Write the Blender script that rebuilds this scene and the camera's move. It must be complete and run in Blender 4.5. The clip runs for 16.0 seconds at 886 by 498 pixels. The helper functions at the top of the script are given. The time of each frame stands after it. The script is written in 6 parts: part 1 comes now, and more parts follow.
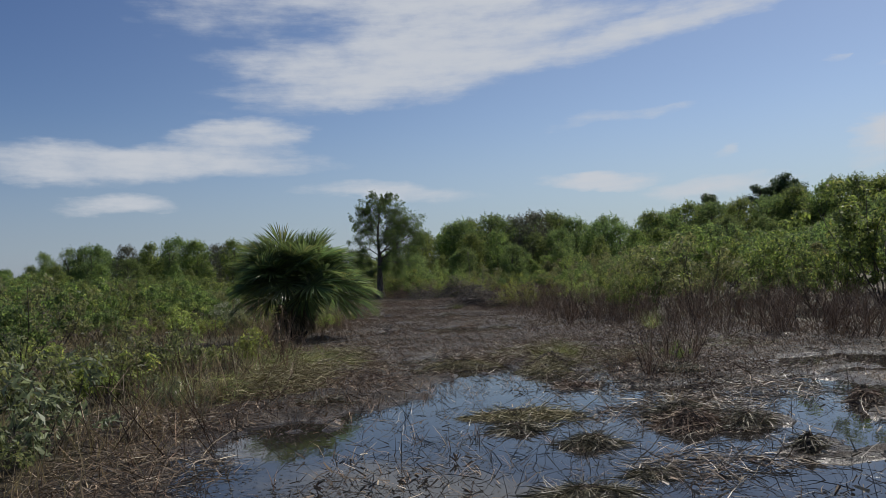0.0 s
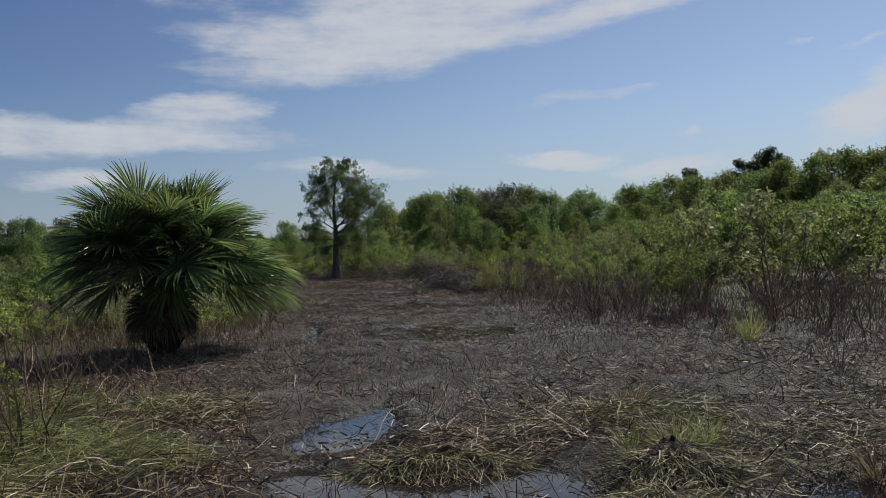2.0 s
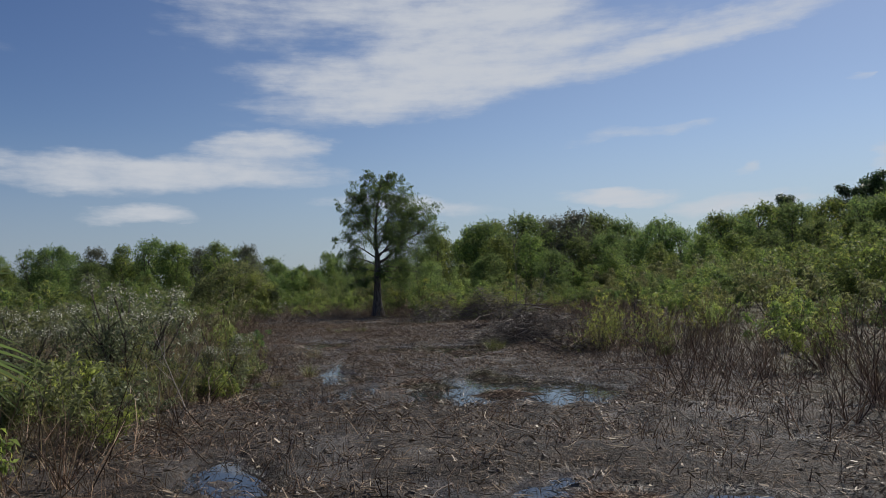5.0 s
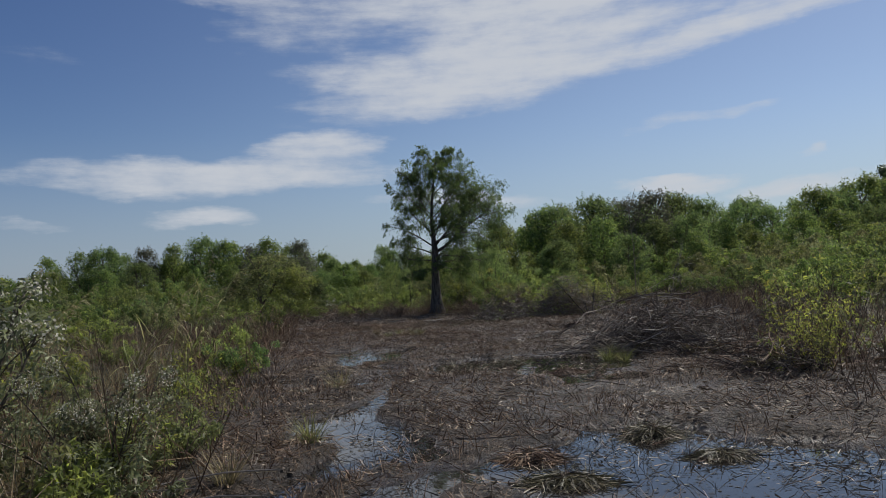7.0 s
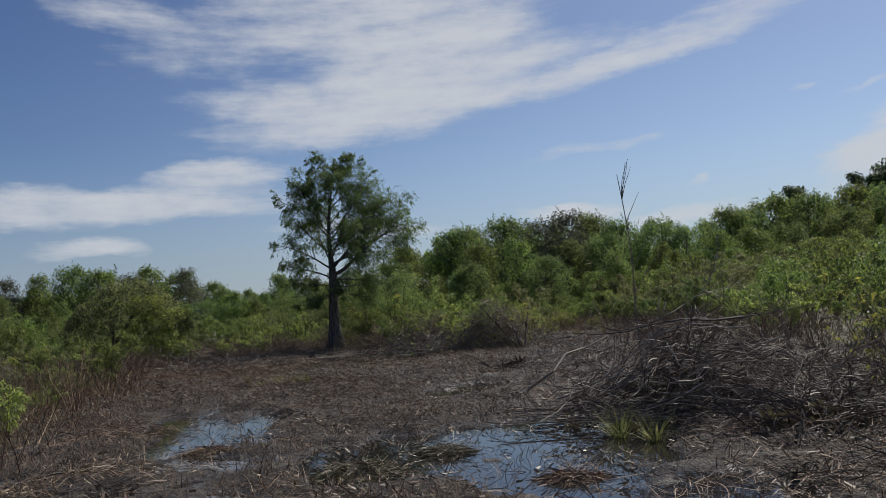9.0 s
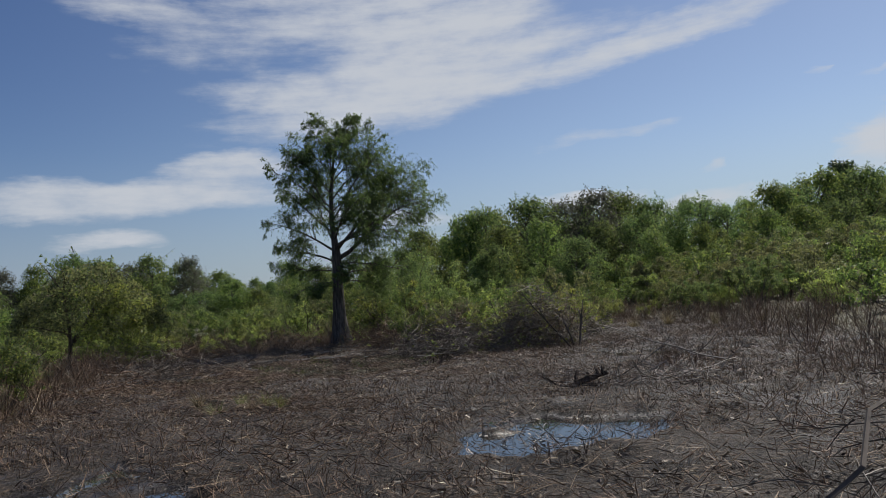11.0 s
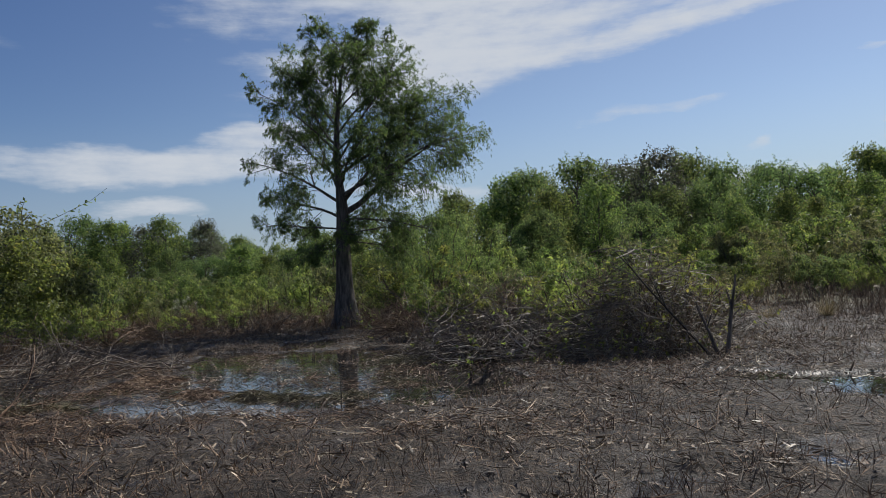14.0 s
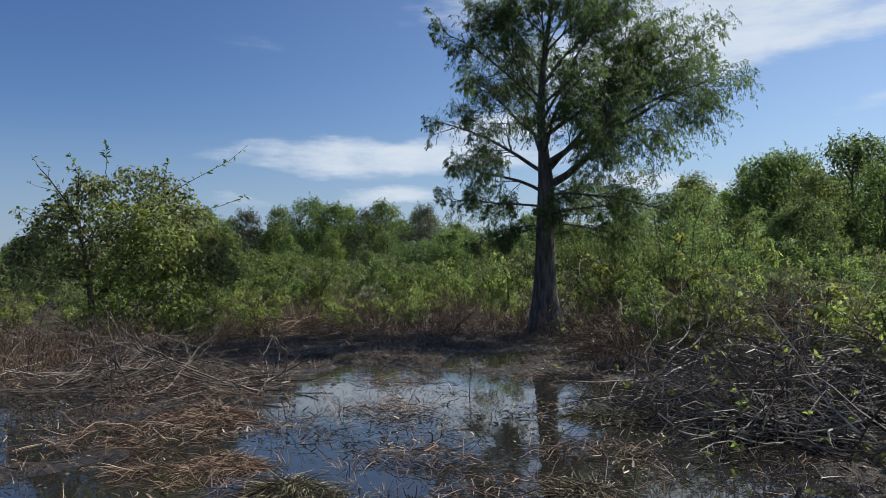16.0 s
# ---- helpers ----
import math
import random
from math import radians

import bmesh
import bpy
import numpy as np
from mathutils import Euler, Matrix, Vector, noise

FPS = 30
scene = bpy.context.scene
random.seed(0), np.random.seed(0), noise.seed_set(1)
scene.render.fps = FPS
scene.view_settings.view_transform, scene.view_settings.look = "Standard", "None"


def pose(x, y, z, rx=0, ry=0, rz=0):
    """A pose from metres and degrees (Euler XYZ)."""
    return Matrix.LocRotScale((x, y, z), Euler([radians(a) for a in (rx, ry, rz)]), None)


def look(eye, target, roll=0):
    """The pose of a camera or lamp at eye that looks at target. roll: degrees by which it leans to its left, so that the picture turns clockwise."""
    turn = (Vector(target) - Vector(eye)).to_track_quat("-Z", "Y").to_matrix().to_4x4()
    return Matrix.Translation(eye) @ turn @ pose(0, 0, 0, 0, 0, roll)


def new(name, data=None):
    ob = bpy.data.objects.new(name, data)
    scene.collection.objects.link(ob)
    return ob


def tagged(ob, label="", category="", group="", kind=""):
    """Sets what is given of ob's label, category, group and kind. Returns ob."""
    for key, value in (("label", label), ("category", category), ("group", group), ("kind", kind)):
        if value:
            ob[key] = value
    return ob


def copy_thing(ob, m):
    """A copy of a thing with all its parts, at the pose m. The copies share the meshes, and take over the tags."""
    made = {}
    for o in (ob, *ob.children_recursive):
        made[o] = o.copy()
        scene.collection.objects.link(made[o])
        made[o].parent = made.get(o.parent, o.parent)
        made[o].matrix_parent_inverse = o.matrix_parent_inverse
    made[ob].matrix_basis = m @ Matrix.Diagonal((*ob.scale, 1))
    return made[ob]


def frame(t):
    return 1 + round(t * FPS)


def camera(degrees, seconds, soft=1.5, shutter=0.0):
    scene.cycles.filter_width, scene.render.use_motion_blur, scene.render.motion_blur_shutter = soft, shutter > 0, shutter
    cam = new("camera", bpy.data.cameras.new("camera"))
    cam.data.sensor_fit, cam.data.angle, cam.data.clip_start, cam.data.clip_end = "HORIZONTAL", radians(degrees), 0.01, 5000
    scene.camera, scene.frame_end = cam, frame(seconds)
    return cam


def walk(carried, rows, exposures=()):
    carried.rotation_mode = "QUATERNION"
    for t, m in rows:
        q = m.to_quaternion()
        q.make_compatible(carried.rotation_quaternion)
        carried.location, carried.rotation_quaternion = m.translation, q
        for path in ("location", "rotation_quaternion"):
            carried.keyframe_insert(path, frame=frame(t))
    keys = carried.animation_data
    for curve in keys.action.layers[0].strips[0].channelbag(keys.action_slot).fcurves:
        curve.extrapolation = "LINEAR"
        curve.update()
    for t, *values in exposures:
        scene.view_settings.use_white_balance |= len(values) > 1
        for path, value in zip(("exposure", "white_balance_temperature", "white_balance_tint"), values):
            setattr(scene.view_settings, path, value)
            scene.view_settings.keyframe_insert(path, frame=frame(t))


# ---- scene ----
cam = camera(61.4, 16.0, 0.8)
METRES, EYE, TILT, LEAN, TURN = 60.0, 1.8, 0.0, 0.0, 0.0
ROWS = [
    (0.0, 0.0, 0.0, 0.0, 0.11, 2.34, 2.66),
    (0.5, -0.0005, 0.0375, -0.0002, -1.27, 0.97, 2.84),
    (1.0, -0.0006, 0.0746, -0.0009, -2.29, 0.12, 2.67),
    (1.5, 0.0004, 0.1126, -0.0008, -3.03, 0.17, 2.47),
    (2.0, 0.0015, 0.1522, -0.0007, -2.54, 0.55, 2.39),
    (2.5, 0.0025, 0.1909, -0.0006, -2.08, 0.88, 2.28),
    (3.0, 0.0022, 0.2284, -0.0012, -0.61, 1.28, 1.91),
    (3.5, 0.0017, 0.266, -0.0009, 0.47, 1.76, 1.68),
    (6.0, -0.0125, 0.4324, -0.0013, 3.35, 4.02, 2.32),
    (6.5, -0.0166, 0.4653, -0.0025, 6.26, 3.37, 2.0),
    (7.0, -0.0201, 0.4982, -0.0025, 5.91, 3.19, 3.19),
    (7.5, -0.0233, 0.5303, -0.0023, 2.58, 3.24, 3.83),
    (8.0, -0.0263, 0.5599, -0.0027, -0.46, 3.86, 4.16),
    (8.5, -0.0275, 0.5885, -0.0028, -1.89, 4.38, 4.33),
    (9.0, -0.0287, 0.6175, -0.0027, -1.45, 4.92, 4.29),
    (11.5, -0.0342, 0.759, -0.0017, -0.25, 4.05, 4.83),
    (12.0, -0.0351, 0.7877, -0.0021, -0.88, 4.39, 4.88),
    (12.5, -0.036, 0.8162, -0.002, -0.74, 4.45, 3.73),
    (13.0, -0.0362, 0.8423, -0.0015, -0.65, 4.09, 3.41),
    (13.5, -0.0359, 0.8672, -0.0017, 0.02, 4.87, 3.3),
    (14.0, -0.0358, 0.8912, -0.0023, 2.38, 2.29, 3.38),
    (14.5, -0.0367, 0.9175, -0.0025, 7.9, 2.26, 2.71),
    (15.0, -0.0387, 0.9448, -0.0021, 14.12, 2.28, 1.55),
    (15.5, -0.0406, 0.9721, -0.0018, 19.17, 2.34, 0.8),
    (16.0, -0.0425, 0.9981, -0.0015, 19.53, 2.21, 0.58),
]
walk(cam, [(t, pose(0, 0, EYE, TILT, LEAN, TURN) @ pose(METRES * x, METRES * y, METRES * z, 90 + pitch, roll, yaw)) for t, x, y, z, yaw, pitch, roll in ROWS],
     exposures=[(0.0, 0.0, 6500, 10), (13.5, 0.0, 6500, 10), (14.5, 0.29, 6350, 8), (16.0, 0.38, 6150, 7)])

# ---- light ----
SUN_AZ, SUN_EL = 44.0, 45.0          # degrees from +y towards +x, and above the horizon
sun = new("sun", bpy.data.lights.new("sun", "SUN"))
sun.data.energy, sun.data.angle, sun.data.color = 4.4, radians(0.6), (1.0, 0.95, 0.87)
sun.matrix_world = look((math.sin(radians(SUN_AZ)) * 40, math.cos(radians(SUN_AZ)) * 40, math.tan(radians(SUN_EL)) * 40), (0, 0, 0))
scene.view_settings.exposure = 0.0

world = bpy.data.worlds.new("sky")
scene.world = world
world.use_nodes = True
wt = world.node_tree
wt.nodes.clear()


def wnode(kind, **values):
    n = wt.nodes.new(kind)
    for k, v in values.items():
        n.inputs[k].default_value = v
    return n


def wmath(op, a, b=None, c=None):
    n = wt.nodes.new("ShaderNodeMath")
    n.operation = op
    for i, v in enumerate((a, b, c)):
        if v is None:
            continue
        if isinstance(v, (int, float)):
            n.inputs[i].default_value = v
        else:
            wt.links.new(v, n.inputs[i])
    return n.outputs[0]


sky = wt.nodes.new("ShaderNodeTexSky")
sky.sky_type, sky.sun_disc = "NISHITA", False
sky.sun_elevation, sky.sun_rotation = radians(SUN_EL), radians(SUN_AZ)
sky.altitude, sky.air_density, sky.dust_density, sky.ozone_density = 0, 1.0, 0.3, 2.5
coord = wt.nodes.new("ShaderNodeTexCoord")
split = wt.nodes.new("ShaderNodeSeparateXYZ")
wt.links.new(coord.outputs["Generated"], split.inputs[0])
az = wmath("MULTIPLY", wmath("ARCTAN2", split.outputs[0], split.outputs[1]), 57.2958)
el = wmath("MULTIPLY", wmath("ARCSINE", split.outputs[2]), 57.2958)
flat = wt.nodes.new("ShaderNodeCombineXYZ")
wt.links.new(az, flat.inputs[0])
wt.links.new(el, flat.inputs[1])


def wnoise(sx, sy, scale, detail, rough, turn=0.0):
    m = wt.nodes.new("ShaderNodeMapping")
    m.inputs["Scale"].default_value = (sx, sy, 1)
    m.inputs["Rotation"].default_value = (0, 0, radians(turn))
    wt.links.new(flat.outputs[0], m.inputs[0])
    n = wnode("ShaderNodeTexNoise", Scale=scale, Detail=detail, Roughness=rough)
    wt.links.new(m.outputs[0], n.inputs["Vector"])
    return n


warp = wnoise(0.10, 0.32, 1.0, 5, 0.6, -10)
shift = wt.nodes.new("ShaderNodeVectorMath")
shift.operation = "MULTIPLY_ADD"
wt.links.new(warp.outputs["Color"], shift.inputs[0])
shift.inputs[1].default_value = (9.0, 3.2, 0)
wt.links.new(flat.outputs[0], shift.inputs[2])
centre = wt.nodes.new("ShaderNodeVectorMath")
centre.operation = "SUBTRACT"
wt.links.new(shift.outputs[0], centre.inputs[0])
centre.inputs[1].default_value = (4.5, 1.6, 0)

# clouds: azimuth, elevation, half length, half width, tilt (degrees), density
CLOUDS = [
    (0.2, 16.9, 17.0, 3.4, 9, 1.0), (-7.8, 15.7, 9.5, 2.6, -6, 0.9), (-6.9, 13.4, 4.8, 1.0, 3, 0.7),
    (17.5, 17.9, 14.8, 1.6, 9, 0.85), (-18.4, 21.6, 11.7, 1.8, -9, 0.6), (-22.6, 9.4, 14.8, 1.5, 1, 0.95),
    (-14.6, 11.3, 5.6, 1.4, -3, 0.85), (-31.3, 8.8, 7.8, 1.0, -3, 0.6), (-23.5, 6.5, 4.1, 0.9, -1, 0.8),
    (13.2, 11.6, 5.2, 0.7, 5, 0.5), (20.8, 8.1, 1.0, 0.5, -3, 0.6), (12.5, 7.0, 5.2, 0.8, -3, 0.95),
]
CLOUDS += [
    (20.6, 5.8, 4.8, 0.9, 2, 0.9), (-4.0, 6.8, 7.8, 0.9, -3, 0.75), (1.5, 20.3, 11.0, 3.0, 6, 1.0), (-15.0, 10.4, 5.0, 1.2, 0, 0.8), (33.5, 9.1, 5.2, 2.2, 33, 0.95),
    (33.0, 13.2, 2.0, 0.5, 23, 0.6), (29.1, 13.3, 0.9, 0.4, 8, 0.45), (-13.2, 13.6, 8.2, 0.5, -7, 0.45),
    (-33.5, 17.0, 6.1, 0.9, -1, 0.22), (-23.4, 19.0, 4.3, 0.8, -15, 0.3), (-34.5, 6.1, 3.5, 0.5, -3, 0.4),
    (4.0, 25.0, 26.0, 4.0, 12, 0.9), (60.0, 24.0, 22.0, 7.0, 10, 0.8), (-80.0, 18.0, 25.0, 4.0, -6, 0.7),
    (120.0, 16.0, 24.0, 5.0, 5, 0.7), (-140.0, 22.0, 24.0, 5.0, 8, 0.7), (175.0, 35.0, 30.0, 6.0, -8, 0.7),
]
cover = 0.0
for a, e, l, w, tilt, s in CLOUDS:
    m = wt.nodes.new("ShaderNodeMapping")
    m.vector_type = "TEXTURE"
    m.inputs["Location"].default_value, m.inputs["Rotation"].default_value = (a, e, 0), (0, 0, radians(tilt))
    m.inputs["Scale"].default_value = (l, w, 1)
    wt.links.new(centre.outputs[0], m.inputs[0])
    d = wt.nodes.new("ShaderNodeVectorMath")
    d.operation = "LENGTH"
    wt.links.new(m.outputs[0], d.inputs[0])
    r = wnode("ShaderNodeMapRange", **{"From Min": 1.45, "From Max": 0.25, "To Min": 0.0, "To Max": s})
    r.interpolation_type = "SMOOTHSTEP"
    wt.links.new(d.outputs["Value"], r.inputs["Value"])
    cover = wmath("MAXIMUM", cover, r.outputs[0])
streak = wnoise(0.09, 0.55, 1.0, 7, 0.62, -8)
puff = wnoise(0.30, 0.55, 1.0, 6, 0.6)
grain = wmath("ADD", wmath("MULTIPLY", streak.outputs["Fac"], 0.65), wmath("MULTIPLY", puff.outputs["Fac"], 0.35))
body = wmath("ADD", cover, wmath("MULTIPLY", wmath("SUBTRACT", grain, 0.5), 2.1))
alpha = wnode("ShaderNodeMapRange", **{"From Min": 0.12, "From Max": 1.15, "To Min": 0.0, "To Max": 0.92})
alpha.interpolation_type = "SMOOTHSTEP"
wt.links.new(wmath("MULTIPLY", body, wmath("MINIMUM", wmath("MULTIPLY", cover, 3.0), 1.0)), alpha.inputs["Value"])
haze = wnode("ShaderNodeMapRange", **{"From Min": 13.0, "From Max": 0.0, "To Min": 0.0, "To Max": 0.72})
haze.interpolation_type = "SMOOTHSTEP"
wt.links.new(el, haze.inputs["Value"])
mist = wt.nodes.new("ShaderNodeMix")
mist.data_type = "RGBA"
wt.links.new(haze.outputs[0], mist.inputs[0])
depth = wnode("ShaderNodeGamma", Gamma=1.08)
wt.links.new(sky.outputs[0], depth.inputs["Color"])
tone = wnode("ShaderNodeHueSaturation", Saturation=1.05, Value=0.755, Hue=0.506)
wt.links.new(depth.outputs[0], tone.inputs["Color"])
away = wnode("ShaderNodeMapRange", **{"From Min": 12.0, "From Max": -55.0, "To Min": 0.755, "To Max": 0.68})
away.interpolation_type = "SMOOTHSTEP"
wt.links.new(az, away.inputs["Value"])
wt.links.new(away.outputs[0], tone.inputs["Value"])
wt.links.new(wmath("MULTIPLY_ADD", away.outputs[0], -3.0, 3.21), tone.inputs["Saturation"])
wt.links.new(wmath("MULTIPLY_ADD", away.outputs[0], -0.09, 0.574), tone.inputs["Hue"])
wt.links.new(tone.outputs[0], mist.inputs[6])
air = wt.nodes.new("ShaderNodeMix")
air.data_type = "RGBA"
wt.links.new(wmath("MULTIPLY_ADD", az, -0.014, 0.25), air.inputs[0])
air.inputs[6].default_value, air.inputs[7].default_value = (3.7, 4.4, 5.3, 1), (2.45, 2.95, 4.45, 1)
wt.links.new(air.outputs[2], mist.inputs[7])
clouded = wt.nodes.new("ShaderNodeMix")
clouded.data_type = "RGBA"
wt.links.new(alpha.outputs[0], clouded.inputs[0])
wt.links.new(mist.outputs[2], clouded.inputs[6])
clouded.inputs[7].default_value = (6.2, 6.5, 7.0, 1)
back = wnode("ShaderNodeBackground", Strength=0.09)
wt.links.new(clouded.outputs[2], back.inputs[0])
wout = wt.nodes.new("ShaderNodeOutputWorld")
wt.links.new(back.outputs[0], wout.inputs[0])


# ---- materials ----
class Nodes:
    """A node tree with short calls."""

    def __init__(self, name):
        self.mat = bpy.data.materials.new(name)
        self.mat.use_nodes = True
        self.t = self.mat.node_tree
        self.t.nodes.clear()
        self.out = self.t.nodes.new("ShaderNodeOutputMaterial")

    def put(self, socket, v):
        if hasattr(v, "is_output"):
            self.t.links.new(v, socket)
        else:
            socket.default_value = v

    def node(self, kind, **inputs):
        n = self.t.nodes.new(kind)
        for k, v in inputs.items():
            self.put(n.inputs[k.replace("_", " ")], v)
        return n

    def math(self, op, a, b=0.0):
        n = self.t.nodes.new("ShaderNodeMath")
        n.operation = op
        self.put(n.inputs[0], a)
        self.put(n.inputs[1], b)
        return n.outputs[0]

    def mix(self, f, a, b):
        n = self.t.nodes.new("ShaderNodeMix")
        n.data_type = "RGBA"
        self.put(n.inputs[0], f)
        self.put(n.inputs[6], a)
        self.put(n.inputs[7], b)
        return n.outputs[2]

    def ramp(self, v, lo, hi, a=0.0, b=1.0):
        n = self.t.nodes.new("ShaderNodeMapRange")
        n.interpolation_type = "SMOOTHSTEP"
        for i, x in enumerate((v, lo, hi, a, b)):
            self.put(n.inputs[i], x)
        return n.outputs[0]

    def noise(self, vec, scale, detail=4, rough=0.6, stretch=(1, 1, 1)):
        m = self.t.nodes.new("ShaderNodeMapping")
        m.inputs["Scale"].default_value = stretch
        self.t.links.new(vec, m.inputs[0])
        n = self.node("ShaderNodeTexNoise", Scale=scale, Detail=float(detail), Roughness=rough)
        self.t.links.new(m.outputs[0], n.inputs["Vector"])
        return n.outputs["Fac"]

    def done(self, shader):
        self.t.links.new(shader, self.out.inputs["Surface"])
        return self.mat


def rgb(r, g, b):
    return (r, g, b, 1.0)


def leaf_material(name, cols, trans=0.35, rough=0.5, spec=0.32):
    """Leaves: each leaf takes its own shade between the colours, each plant a slight tint."""
    n = Nodes(name)
    isl = n.node("ShaderNodeNewGeometry").outputs["Random Per Island"]
    obj = n.node("ShaderNodeObjectInfo").outputs["Random"]
    pos = n.node("ShaderNodeTexCoord").outputs["Object"]
    c = n.mix(n.ramp(isl, 0.05, 0.9), rgb(*[x * 0.8 for x in cols[0]]), rgb(*[x * 1.5 for x in cols[1]]))
    patch = n.ramp(n.noise(pos, 2.6, 3, 0.6), 0.36, 0.64, 0.0, 1.0)
    c = n.mix(n.math("MULTIPLY", patch, 0.42), c, rgb(*[x * 0.7 for x in cols[0]]))
    if len(cols) > 2:
        c = n.mix(n.ramp(isl, 0.86, 0.96), c, rgb(*cols[2]))
    hsv = n.node("ShaderNodeHueSaturation", Hue=n.ramp(obj, 0.0, 1.0, 0.485, 0.515), Saturation=n.ramp(isl, 0.0, 1.0, 0.8, 0.98),
                 Value=n.math("ADD", n.math("MULTIPLY", obj, 0.4), 0.8), Color=c)
    bs = n.node("ShaderNodeBsdfPrincipled", Roughness=rough, Base_Color=hsv.outputs[0])
    bs.inputs["Specular IOR Level"].default_value = spec
    through_leaf = n.node("ShaderNodeHueSaturation", Hue=0.5, Saturation=1.05, Value=1.42, Color=hsv.outputs[0])
    tr = n.node("ShaderNodeBsdfTranslucent", Color=through_leaf.outputs[0])
    mx = n.node("ShaderNodeMixShader", Fac=trans)
    n.t.links.new(bs.outputs[0], mx.inputs[1])
    n.t.links.new(tr.outputs[0], mx.inputs[2])
    return n.done(mx.outputs[0])


def stalk_material(name, cols, rough=0.64, trans=0.0):
    """Dry stalks and twigs: each takes its own shade, with fibres and dark ends."""
    n = Nodes(name)
    geo = n.node("ShaderNodeNewGeometry")
    isl = geo.outputs["Random Per Island"]
    pos = n.node("ShaderNodeTexCoord").outputs["Object"]
    c = n.mix(n.ramp(isl, 0.0, 0.75), rgb(*cols[0]), rgb(*cols[1]))
    c = n.mix(n.ramp(isl, 0.82, 0.97), c, rgb(*cols[2]))
    c = n.mix(n.ramp(n.noise(pos, 14, 3), 0.45, 0.75, 0.0, 0.55), c, rgb(*[x * 0.45 for x in cols[0]]))
    bs = n.node("ShaderNodeBsdfPrincipled", Roughness=rough, Base_Color=c)
    bs.inputs["Specular IOR Level"].default_value = 0.32 if rough > 0.4 else 0.5
    return n.done(bs.outputs[0])


def bark_material(name, dark, light, scale=9.0):
    n = Nodes(name)
    pos = n.node("ShaderNodeTexCoord").outputs["Object"]
    a = n.noise(pos, scale, 6, 0.65, (1, 1, 0.16))
    b = n.noise(pos, 1.3, 3, 0.5)
    c = n.mix(n.ramp(a, 0.35, 0.68), rgb(*dark), rgb(*light))
    c = n.mix(n.ramp(b, 0.5, 0.75, 0.0, 0.5), c, rgb(light[0] * 0.8, light[1] * 0.95, light[2] * 0.75))
    bump = n.node("ShaderNodeBump", Strength=0.8, Distance=0.03, Height=a)
    bs = n.node("ShaderNodeBsdfPrincipled", Roughness=0.88, Base_Color=c, Normal=bump.outputs[0])
    bs.inputs["Specular IOR Level"].default_value = 0.2
    return n.done(bs.outputs[0])


